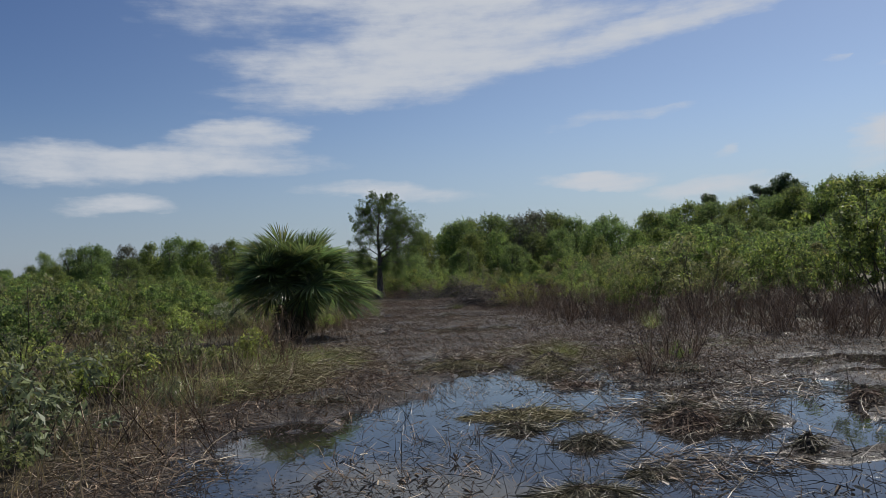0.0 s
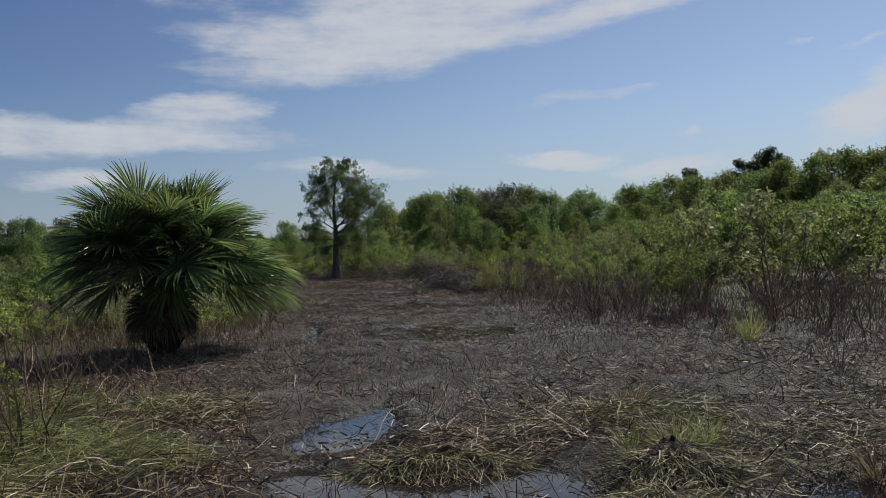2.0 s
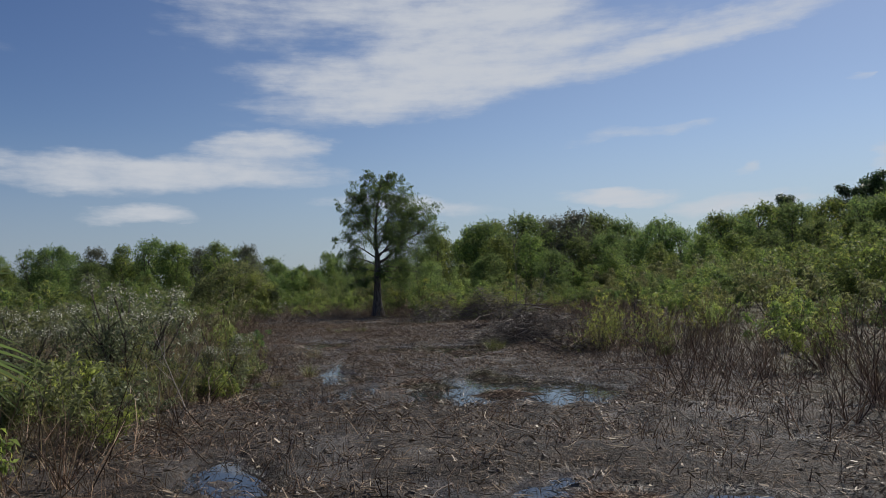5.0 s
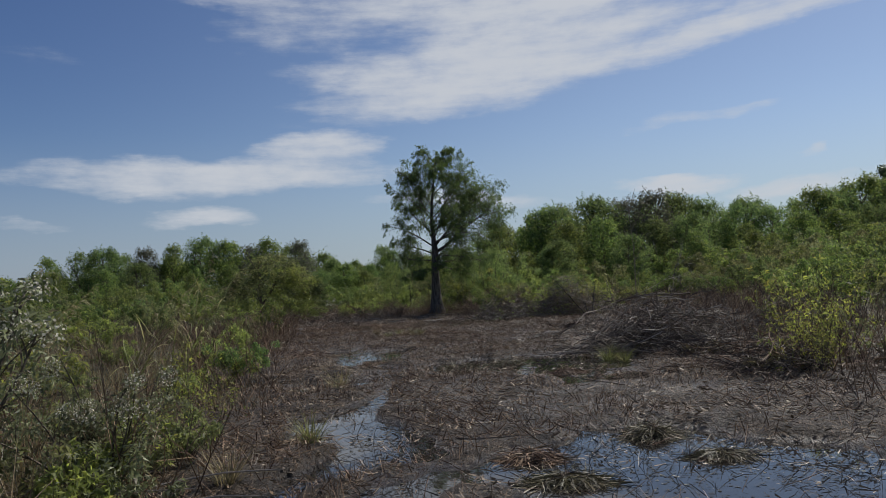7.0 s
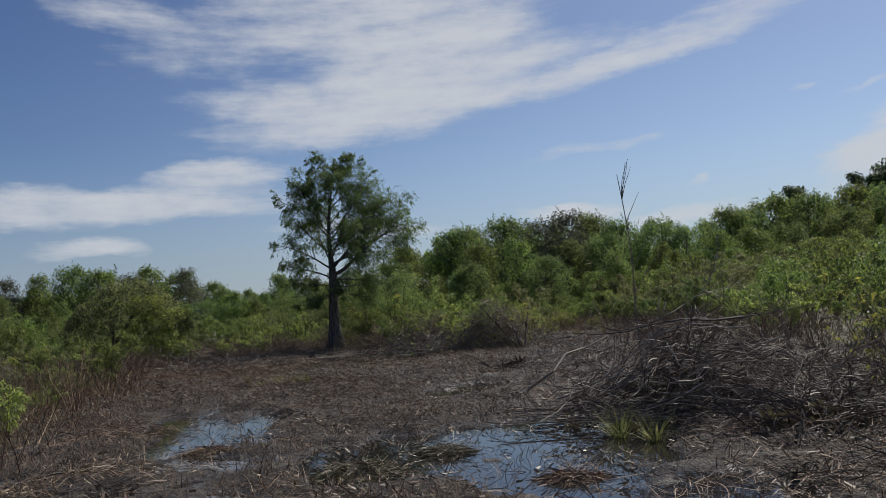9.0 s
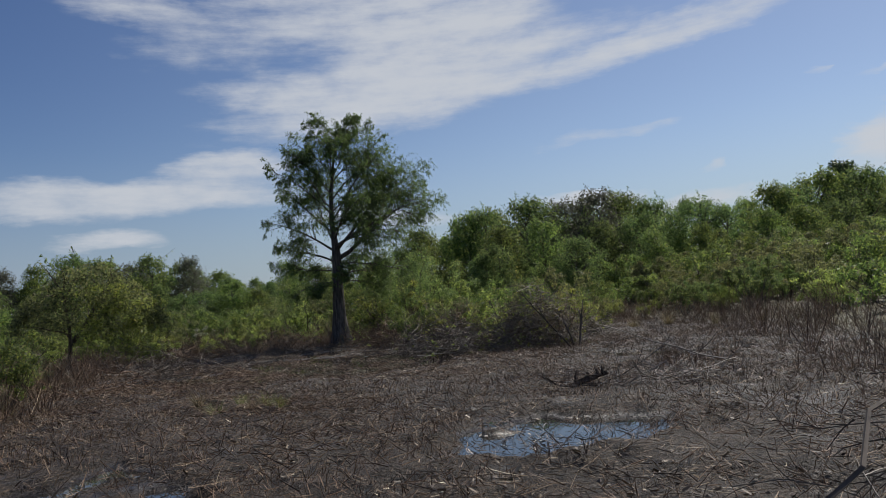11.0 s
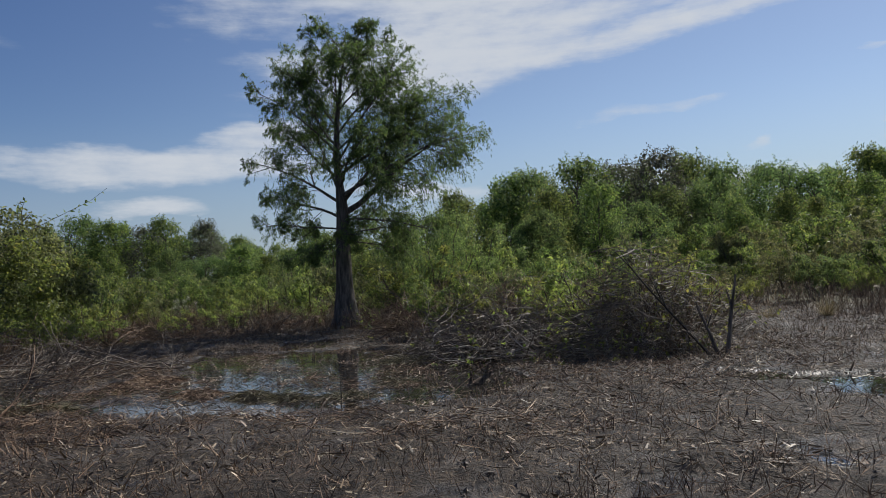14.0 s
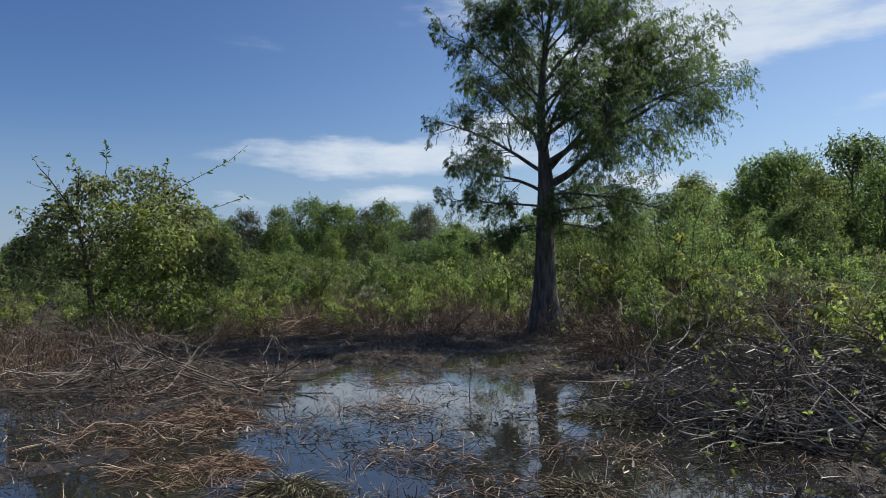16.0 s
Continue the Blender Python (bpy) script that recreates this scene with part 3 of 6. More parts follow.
gx, gy = axis(-13, 11, 0.13, 3500), axis(3.5, 84, 0.16, 3500)
GX, GY = np.meshgrid(gx, gy)
near = (GX > -60) & (GX < 60) & (GY > -40) & (GY < 140)
gz = np.where(near, height(GX, GY), 0.1)
gi = np.arange(GX.size).reshape(GX.shape)
ground_faces = np.stack([gi[:-1, :-1], gi[:-1, 1:], gi[1:, 1:], gi[1:, :-1]], -1).reshape(-1, 4)
ground = part("ground", (np.stack([GX, GY, gz], -1).reshape(-1, 3), ground_faces), MUD, smooth=True)
lay = ground.data.attributes.new("cover", "FLOAT", "POINT")
overgrown = np.maximum(left_edge(GY) - GX, GX - right_edge(GY)) + 1.2 * value_noise(GX, GY, 1.6, 15)
overgrown = np.where((GY > 84) | (GY < 2), np.maximum(overgrown, 3.0), overgrown)
lay.data.foreach_set("value", np.clip(overgrown / 2.5, 0, 1).astype(np.float32).ravel())
lay = ground.data.attributes.new("silt", "FLOAT", "POINT")
lay.data.foreach_set("value", (silt(GX, GY) * (1 - np.clip(overgrown / 2.5, 0, 1))).astype(np.float32).ravel())
tagged(ground, "dark wet marsh mud with hummocks and sunken pools", "ground", kind="structure")
wv = np.array([[-40, -20, LEVEL], [40, -20, LEVEL], [40, 110, LEVEL], [-40, 110, LEVEL]], dtype=float)
water = part("water", (wv, np.array([[0, 1, 2, 3]])), WATER)
tagged(water, "still dark shallow marsh water mirroring the sky", "water", kind="structure")


def wetness(x, y):
    return height(x, y) < LEVEL


# ---- litter, dead weeds and grass ----
def lying(g, x, y, length, bow=0.12, rise=0.02, s=3, tilt=0.12, combed=1.0):
    """Paths of stalks that lie on the ground or float on the water, most of them across the swath."""
    n = len(x)
    base = np.maximum(height(x, y), LEVEL)
    drift = 0.5 * value_noise(x, y, 1.7, 19) + 0.55 * g.normal(size=n)
    a = np.where(g.uniform(0, 1, n) < 0.72 * combed, drift + np.pi * g.integers(0, 2, n), g.uniform(0, 2 * np.pi, n))
    d = np.stack([np.cos(a), np.sin(a), np.zeros(n)], 1)
    side = np.stack([-d[:, 1], d[:, 0], np.zeros(n)], 1)
    t = np.linspace(-0.5, 0.5, s)
    bend = g.normal(size=n) * bow * length
    slope = np.abs(g.normal(size=n)) * tilt * length
    p = np.stack([x, y, base + rise * g.uniform(0.1, 1, n)], 1)[:, None] + d[:, None] * (t[None, :, None] * length[:, None, None])
    p = p + side[:, None] * (bend[:, None] * (0.25 - t * t))[..., None]
    p[..., 2] += slope[:, None] * (t + 0.5) ** 2
    p[..., 2] = np.maximum(p[..., 2], np.maximum(height(p[..., 0], p[..., 1]), LEVEL) + 0.004)
    return p


def scatter(g, n, x0, x1, y0, y1):
    return g.uniform(x0, x1, n), g.uniform(y0, y1, n)


def flat_blades(g, p, w):
    """Ribbons along lying paths, each rolled its own way."""
    n = len(p)
    d = unit(p[:, -1] - p[:, 0])
    up = unit(np.array([0, 0, 1.0]) + 0.9 * g.normal(size=(n, 3)))
    return blades(p, w, unit(np.cross(d, up)))


g = np.random.default_rng(21)
x, y = scatter(g, 680000, -15, 12.5, 4.0, 83)
keep = (x > left_edge(y) - 1.6) & (x < right_edge(y) + 1.5)
dens = np.where(y < 26, 0.40, 0.50) - 0.14 * np.clip((x - 0.5) / 1.5, 0, 1) * (y > 30) + 0.8 * value_noise(x, y, 1.3, 31) + 0.8 * value_noise(x, y, 0.42, 32) + 0.4 * value_noise(x, y, 0.17, 35)
dens = np.where(wetness(x, y), np.clip(value_noise(x, y, 1.1, 33) + 0.8 * value_noise(x, y, 0.4, 34) - 0.05, 0.01, 0.8), dens)
keep &= g.uniform(0, 1, len(x)) < dens * (1 - 0.1 * silt(x, y))
x, y = x[keep], y[keep]
n = len(x)
long = g.uniform(0, 1, n) < 0.09
few = ~long
p = lying(g, x[few], y[few], g.uniform(0.015, 0.085, few.sum()) * np.where(y[few] < 20, 1.4, 1.0), 0.34, 0.05, 2, 0.5)
q = lying(g, x[long], y[long], g.uniform(0.12, 0.42, long.sum()) * np.where(y[long] < 20, 1.4, 1.0), 0.5, 0.06, 5, 0.25)
chips = flat_blades(g, p, np.array([[1.0, 0.6]]) * (0.003 + 0.026 * g.uniform(0, 1, (len(p), 1)) ** 4))
straw = part("reed_litter", joined(chips, flat_blades(g, q, np.array([[0.7, 1.0, 0.9, 0.7, 0.2]]) * g.uniform(0.003, 0.009, (len(q), 1)))), STRAW)
tagged(straw, "tan crushed reed stalks strewn over the wet mud", "plant litter", kind="stuff")

x, y = scatter(g, 170000, -16, 12.5, 4.0, 84)
dens = (0.36 + 0.9 * value_noise(x, y, 2.4, 41)) * (1 - 0.6 * silt(x, y))
dens = np.where(wetness(x, y), dens * 0.12, dens)
keep = (x > left_edge(y) - 2.0) & (x < right_edge(y) + 2.0) & (g.uniform(0, 1, len(x)) < dens)
x, y = x[keep], y[keep]
p = lying(g, x, y, g.uniform(0.04, 0.22, len(x)) * np.where(g.uniform(0, 1, len(x)) < 0.06, 2.4, 1.0), 0.2, 0.10, 2, 0.5)
litter = part("weed_litter", tubes(p, taper(p, 0.0036, 0.002) * g.uniform(0.6, 1.7, (len(x), 1))), RUSSET)
tagged(litter, "russet brown dead weed stems matted on mud", "plant litter", kind="stuff")

# clods of mud
x, y = scatter(g, 150000, -14, 12, 5.0, 82)
keep = (x > left_edge(y) - 1.0) & (x < right_edge(y) + 1.0) & (g.uniform(0, 1, len(x)) < 0.26 + 0.3 * value_noise(x, y, 0.6, 39) + 0.2 * value_noise(x, y, 1.8, 40)) & (height(x, y) > LEVEL - 0.03)
x, y = x[keep], y[keep]
n = len(x)
knob = np.array([[1, 0, 0], [0, 1, 0], [-1, 0, 0], [0, -1, 0], [0, 0, 1], [0, 0, -1.0]])
v = knob[None] * np.array([1.3, 1.3, 0.55]) * g.uniform(0.5, 1.5, (n, 6, 3)) + 0.25 * g.normal(size=(n, 6, 3))
v = v * (0.009 + 0.020 * g.uniform(0, 1, n) ** 3)[:, None, None] + np.stack([x, y, height(x, y) + 0.008], 1)[:, None]
side = np.array([[0, 1, 4], [1, 2, 4], [2, 3, 4], [3, 0, 4]])
clods = part("mud_clods", (v.reshape(-1, 3), (side[None] + 6 * np.arange(n)[:, None, None]).reshape(-1, 3)), CLOD)
tagged(clods, "small dark clods of churned mud", "mud clods", kind="stuff")

# cut stubble
x, y = scatter(g, 400000, -14, 12, 5.0, 82)
keep = (x > left_edge(y) - 1.0) & (x < right_edge(y) + 1.0) & ~wetness(x, y) & (g.uniform(0, 1, len(x)) < 0.45 + 0.6 * value_noise(x, y, 0.9, 36) + 0.3 * value_noise(x, y, 0.35, 37))
x, y = x[keep], y[keep]
n = len(x)
base = np.stack([x, y, height(x, y) - 0.01], 1)
tip = base + np.stack([g.normal(size=n) * 0.06, g.normal(size=n) * 0.06, 0.02 + 0.17 * g.uniform(0, 1, n) ** 2], 1)
a = g.uniform(0, np.pi, n)
w = np.array([[1.0, 0.6]]) * g.uniform(0.004, 0.012, (n, 1))
stubble = part("reed_stubble", blades(np.stack([base, tip], 1), w, np.stack([np.cos(a), np.sin(a), np.zeros(n)], 1)), RUSSET)
tagged(stubble, "short brown cut stubble standing in the mud", "stubble", kind="stuff")

# small dead tussocks
x, y = scatter(g, 9000, -14, 12, 6.0, 82)
keep = (x > left_edge(y) - 1.0) & (x < right_edge(y) + 1.0) & (g.uniform(0, 1, len(x)) < 0.42 + 0.7 * value_noise(x, y, 2.0, 38))
x, y = np.repeat(x[keep], 13), np.repeat(y[keep], 13)
n = len(x)
a, r = g.uniform(0, 2 * np.pi, n), 0.10 * np.sqrt(g.uniform(0, 1, n))
x, y = x + np.cos(a) * r, y + np.sin(a) * r
base = np.stack([x, y, np.maximum(height(x, y), LEVEL) - 0.01], 1)
d = unit(np.stack([np.cos(a), np.sin(a), g.uniform(0.1, 1.6, n)], 1))
p = grow(g, base, d, g.uniform(0.08, 0.32, n), -0.28, 0.2, 3)
p[..., 2] = np.maximum(p[..., 2], base[:, None, 2])
tussocks = part("dead_tussocks", blades(p, np.array([[1.0, 0.8, 0.2]]) * g.uniform(0.004, 0.011, (n, 1)), np.stack([-np.sin(a), np.cos(a), np.zeros(n)], 1)), RUSSET)
tagged(tussocks, "small brown tussocks of dead weeds on the mud", "weeds", kind="stuff")

# thin twigs that stick out of the pools
x, y = scatter(g, 420000, -12, 9, 4.0, 80)
keep = wetness(x, y) & (value_noise(x, y, 0.8, 51) + 0.6 * value_noise(x, y, 0.3, 52) > 0.15) & (g.uniform(0, 1, len(x)) < np.where(y > 18, 0.40, 0.16))
x, y = x[keep], y[keep]
n = len(x)
base = np.stack([x, y, np.full(n, LEVEL - 0.03)], 1)
d = unit(np.stack([g.normal(size=n), g.normal(size=n), np.abs(g.normal(size=n)) * 0.5 + 0.12], 1))
p = grow(g, base, d, g.uniform(0.05, 0.36, n) * np.where(y < 18, 1.6, 1.0), -0.26, 0.24, 4)
p[..., 2] = np.maximum(p[..., 2], LEVEL - 0.02)
pond_twigs = part("drowned_twigs", tubes(p, taper(p, 0.0034, 0.0014) * g.uniform(0.6, 1.7, (n, 1))), BLACK_TWIG)
tagged(pond_twigs, "thin black bent stems standing in shallow water", "plant litter", kind="stuff")


# flecks of rotten leaf that float in drifts on the water
x, y = scatter(g, 520000, -12.5, 9, 4.0, 78)
drift = value_noise(x, y, 1.5, 53) + 0.8 * value_noise(x, y, 0.5, 54) + 0.5 * value_noise(x, y, 0.2, 55)
keep = (height(x, y) < LEVEL + 0.005) & (g.uniform(0, 1, len(x)) < np.clip(drift * 1.3 - 0.1, 0.01, 0.8))
x, y = x[keep], y[keep]
n = len(x)
a, size = g.uniform(0, 2 * np.pi, n), g.uniform(0.008, 0.035, n)
tri = np.stack([a, a + 2.1 + 0.5 * g.normal(size=n), a + 4.2 + 0.5 * g.normal(size=n)], 1)
v = np.stack([x[:, None] + np.cos(tri) * size[:, None] * g.uniform(0.4, 1.2, (n, 3)), y[:, None] + np.sin(tri) * size[:, None] * g.uniform(0.4, 1.2, (n, 3)), LEVEL + g.uniform(0.003, 0.007, (n, 3))], 2)
scum = part("floating_litter", (v.reshape(-1, 3), np.arange(3 * n).reshape(n, 3)), SCUM)
tagged(scum, "drifts of dark rotten leaf flecks floating on water", "plant litter", kind="stuff")


def standing(g, x, y, h, lean=0.25, wob=0.1, lift=0.03, s=4):
    n = len(x)
    base = np.stack([x, y, height(x, y) - 0.03], 1)
    d = unit(np.stack([g.normal(size=n) * lean, g.normal(size=n) * lean, np.ones(n)], 1))
    return grow(g, base, d, h, lift, wob, s)


# belts of dead standing stems at the sides of the swath
x, y = scatter(g, 105000, -20, 22, 6, 86)
side_r, side_l = x - right_edge(y), left_edge(y) - x
dens = np.where((side_r > -1.8) & (side_r < 7), 0.75 * np.exp(-np.abs(side_r - 0.4) / 2.8), 0) + np.where((side_l > -0.6) & (side_l < 9), np.where(y > 55, 1.3, 0.3) * np.exp(-np.abs(side_l - 0.8) / 3.6), 0)
dens = np.maximum(dens, np.where((x > right_edge(y) - 2.2) & (x < 16) & (y > 14.5) & (y < 34), 0.62, 0)) * np.clip(0.55 + 0.9 * value_noise(x, y, 1.7, 61), 0, 1.4)
dens = np.maximum(dens, np.where((y > 79.5) & (x > -17) & (x < 8), 0.9, 0) * np.clip(0.7 + 0.7 * value_noise(x, y, 1.7, 62), 0, 1))
dens = np.where((x > 0.5) & (x < 9) & (y > 57.5) & (y < 65), 0.15 * dens, dens)
keep = (g.uniform(0, 1, len(x)) < dens) & ~wetness(x, y)
x, y = x[keep], y[keep]
p = standing(g, x, y, g.uniform(0.25, 1.0, len(x)) * np.where(g.uniform(0, 1, len(x)) < 0.15, 1.5, 1.0) * np.where((y < 34) & (x > 0), 1.25, 1.0), 0.42, 0.16, 0.0, 3)
q = sprout(g, p, 2, 0.3, 0.95, 0.7, 0.45, 0.06, 0.12, 2)
dead = part("dead_weeds", joined(tubes(p, taper(p, 0.008, 0.003)), tubes(q, taper(q, 0.0045, 0.002))), RUSSET)
tagged(dead, "brown dead weed stems standing along the cut swath", "weeds", kind="stuff")

# grass and weeds to both sides
x, y = scatter(g, 340000, -26, 22, 3, 106)
side_r, side_l = x - right_edge(y), left_edge(y) - x
dens = np.where(side_l > 0, 2.6 * np.exp(-side_l / 6.0) * np.clip(1.35 - y / 80, 0.3, 1) * np.clip(side_l / 1.2, 0.15, 1), 0) + np.where(side_r > 1.5, 0.28 * np.exp(-(side_r - 1.5) / 6.0), 0)
dens = np.where((y > 85) & (np.abs(x + 5) < 21), 0.3, dens) * np.clip(0.6 + 0.9 * value_noise(x, y, 1.9, 71), 0, 1.3)
keep = (g.uniform(0, 1, len(x)) < dens) & (np.hypot(x + 4.9, y - 24.4) > 0.8) & ~((x > -9) & (y > 18.5) & (y < 25.5) & (g.uniform(0, 1, len(x)) < 0.75))
x, y = x[keep], y[keep]
n = len(x)
p = standing(g, x, y, g.uniform(0.25, 0.95, n) * np.clip(0.8 + 0.5 * value_noise(x, y, 3.0, 72), 0.4, 1.3), 0.4, 0.14, -0.10, 3)
w = np.linspace(1.0, 0.08, 3)[None] * g.uniform(0.008, 0.02, (n, 1))
a = g.uniform(0, 2 * np.pi, n)
grass = part("marsh_grass", blades(p, w, np.stack([np.cos(a), np.sin(a), np.zeros(n)], 1)), GRASS)
tagged(grass, "yellow-green marsh grass and weeds beside the mud", "grass", kind="stuff")


# ---- plants ----
def shrub(name, label, category, group, seed, h, spread, nstem, nbr, nleaf, l, w, leaf, puff=0.15, far=False, droop=0.1, lift=0.06, stem_r=0.018, stem=STEM, fluff=0, low=0.3):
    """A many-stemmed shrub: stems, and clumps of leaves on its branches down to the ground."""
    g = np.random.default_rng(seed)
    s0 = stems(g, nstem, spread, h * 0.92, lift, 0.12, 6)
    s1 = sprout(g, s0, nbr, 0.12, 1.0, 0.8, 0.42, lift, 0.16, 4)
    thing = empty(name, label, category, group)
    wood = [tubes(s0, taper(s0, stem_r, stem_r * 0.35), 4)]
    if h < 3:
        q = s1[:, [0, 1, 3]] if far else s1
        wood.append(tubes(q, taper(q, stem_r * 0.45, stem_r * 0.15)))
    if not nleaf:
        s2 = sprout(g, s1, 4, 0.2, 1.0, 0.7, 0.5, lift, 0.2, 2)
        wood.append(tubes(s2, taper(s2, stem_r * 0.25, stem_r * 0.12)))
    part("woody_stem", joined(*wood), stem, thing)
    if nleaf:
        c = along(g, s1, 0.55, 1.0)
        c = c[c[:, 2] > h * low * g.uniform(0.5, 1.3, len(c))]
        r = h * puff * g.uniform(0.45, 1.2, len(c))
        inner = billow(g, c, r * 0.7, nleaf // 3, l * 1.2, w * 1.2, 0.8)
        outer = billow(g, c, r, nleaf, l * 0.85, w * 0.85, 0.75)
        loose = foliage(g, s1, 5, l, w, 0.2, 0.7, 0.5)
        part("foliage", joined(halved(inner), halved(outer), loose if not far else halved(loose)), leaf, thing)
        if fluff:
            top = c[c[:, 2] > np.quantile(c[:, 2], 0.72)]
            tagged(part("seed_head", lobes(g, top, np.full(len(top), h * 0.06), fluff, l * 0.34, w * 0.55, -0.4), BLOSSOM, thing, "pale fluffy seed heads"), kind="stuff")
    return thing


def tree(name, label, category, group, seed, h, bare, reach, nlimb, nbr, nleaf, l, w, leaf, puff=0.075, trunk_r=0.16):
    """A crowned tree: trunk with limbs, and crown."""
    g = np.random.default_rng(seed)
    s0 = grow(g, np.array([[0, 0, -0.1]]), np.array([[0.0, 0, 1]]), np.array([h * 0.88]), 0.35, 0.10, 9)
    s1 = sprout(g, s0, nlimb, bare, 1.0, 0.95, reach, 0.08, 0.14, 5)
    s2 = sprout(g, s1, nbr, 0.35, 1.0, 0.75, 0.42, 0.08, 0.18, 4)
    thing = empty(name, label, category, group)
    part("trunk", joined(tubes(s0, taper(s0, trunk_r, trunk_r * 0.2), 6), tubes(s1, taper(s1, trunk_r * 0.35, trunk_r * 0.08), 4)), STEM, thing)
    c = along(g, s2, 0.5, 1.0)
    r = h * puff * g.uniform(0.55, 1.3, len(c))
    part("crown", joined(halved(billow(g, c, r * 0.6, nleaf // 3, l * 1.2, w * 1.2, 0.8)), halved(billow(g, c, r * 0.9, nleaf, l * 0.75, w * 0.75, 0.6))), leaf, thing)
    return thing


def wood_tree(seed, h, wide, leaf, bushy=1.0):
    """A broad tree of the far wood: trunk, limbs, and a billowing crown that comes down to the undergrowth."""
    g = np.random.default_rng(seed)
    thing = empty("wood_tree", "rounded green tree at the edge of the far wood", "tree", "far wood trees")
    s0 = grow(g, np.array([[0, 0, -0.1]]), np.array([[0.0, 0, 1]]), np.array([h * 0.8]), 0.35, 0.10, 8)
    s1 = sprout(g, s0, 14, 0.2, 1.0, 0.8, 0.40, 0.12, 0.12, 5)
    part("trunk", joined(tubes(s0, taper(s0, 0.17, 0.04), 6), tubes(s1, taper(s1, 0.06, 0.015), 4)), STEM, thing)
    k = 82
    t = g.uniform(0, 1, k)
    zc = h * (0.10 + 0.83 * t ** 0.8)
    ring = wide * np.sqrt(np.clip(1 - ((t - 0.38) / 0.66) ** 2, 0.02, 1)) * (0.72 + 0.16 * np.sin(t * 9 + seed))
    a = np.arange(k) * 2.4 + g.uniform(-0.6, 0.6, k)
    c = np.stack([np.cos(a) * ring, np.sin(a) * ring, zc], 1)
    r = (0.75 + 0.65 * g.uniform(0, 1, k)) * (1.15 - 0.45 * t) * h / 11.0
    core = billow(g, c * np.array([0.75, 0.75, 0.97]), r * 1.05, 30, 0.34, 0.30, 0.5)
    skin = billow(g, c, r, int(66 * bushy), 0.24, 0.17, 0.75)
    tips = foliage(g, sprout(g, grow(g, c, unit(c - np.array([0, 0, h * 0.4])), r * 0.95, 0.15, 0.1, 3), 5, 0.4, 1.0, 0.6, 0.7, 0.2, 0.15, 3), 3, 0.20, 0.13, 0.0, 0.7, 0.3)
    part("crown", joined(halved(core), halved(skin), halved(tips)), leaf, thing)
    return thing


used = set()


def clear(x, y):
    """Open ground round the palm."""
    return -10.5 < x < -4.0 and 18.0 < y < 26.5


def plant(master, x, y, turn, size, tall=None):
    """Set the master down, then copies of it."""
    m = place(master, x, y, float(height(x, y)), turn, size, tall)
    if master not in used:
        used.add(master)
        master.matrix_basis = m
        return master
    master_scale = master.scale.copy()
    ob = copy_thing(master, m @ Matrix.Diagonal((1 / master_scale.x, 1 / master_scale.y, 1 / master_scale.z, 1)))
    return ob


SHRUBS_GREEN = [shrub("wax_myrtle_shrub", "leafy green shrub with many stems in the marsh", "shrub", "green shrubs", 100 + i, 2.2, 0.85, 8, 6, 60, 0.105, 0.075, m, 0.115, True)
                for i, m in enumerate((GREEN, GREEN, OLIVE, FAR))]
SHRUBS_LIME = [shrub("willow_shrub", "yellow-green young shrub in fresh leaf", "shrub", "yellow-green shrubs", 120 + i, 1.4, 0.95, 8, 6, 40, 0.085, 0.055, LIME, 0.115, True)
               for i in range(3)]
SHRUBS_AIRY = [shrub("willow_shrub", "loose yellow-green young shrub with thin leafy stems", "shrub", "yellow-green shrubs", 126 + i, 1.4, 0.95, 8, 5, 3, 0.08, 0.045, YELLOW_LEAF, 0.17, True, stem_r=0.008, low=0.1)
               for i in range(2)]
SHRUBS_GREY = [shrub("groundsel_shrub", "grey-green shrub with pale fluffy seed heads", "shrub", "seeding shrubs", 130 + i, 1.7, 0.7, 10, 6, 46, 0.065, 0.034, GREY_LEAF, 0.13, True, fluff=60, low=0.08)
               for i in range(1)]
SHRUBS_TALL = [shrub("tall_shrub", "tall loose green shrub with upright leafy stems", "shrub", "tall shrubs", 140 + i, 3.8, 0.66, 9, 7, 58, 0.165, 0.115, m, 0.105, True, stem_r=0.03)
               for i, m in enumerate((GREEN, FAR, GREEN, OLIVE))]
WEEDS_DEAD = [shrub("dead_bush", "leafless russet brown dead bush beside the swath", "dead bush", "dead bushes", 150 + i, 1.3, 0.5, 11, 5, 0, 0.1, 0.05, OLIVE, stem_r=0.009, stem=RUSSET)
              for i in range(2)]
FORBS = [shrub("marsh_weed", "low leafy yellow-green marsh weed", "weed", "low weeds", 160 + i, 0.8, 0.9, 8, 5, 20, 0.085, 0.045, m, 0.14, True, stem_r=0.007, low=0.15)
         for i, m in enumerate((OLIVE, LIME, OLIVE, GREY_LEAF))]
WOODS = [wood_tree(170 + i, 11.0, wide, m, bushy) for i, (wide, m, bushy) in enumerate(((3.3, FAR, 1.0), (3.0, GREEN, 1.0), (3.6, FAR, 1.1), (2.6, GREEN, 1.0), (3.2, WINTER, 0.7)))]
DARK_TREE = tree("dark_tree", "tall dark green tree that stands above the wood", "tree", "dark trees", 181, 14.0, 0.55, 0.24, 14, 5, 60, 0.40, 0.25, DEEP, 0.06)

g = np.random.default_rng(77)
pick = lambda seq: seq[int(g.integers(len(seq)))]


def turn():
    return float(g.uniform(0, 6.283))


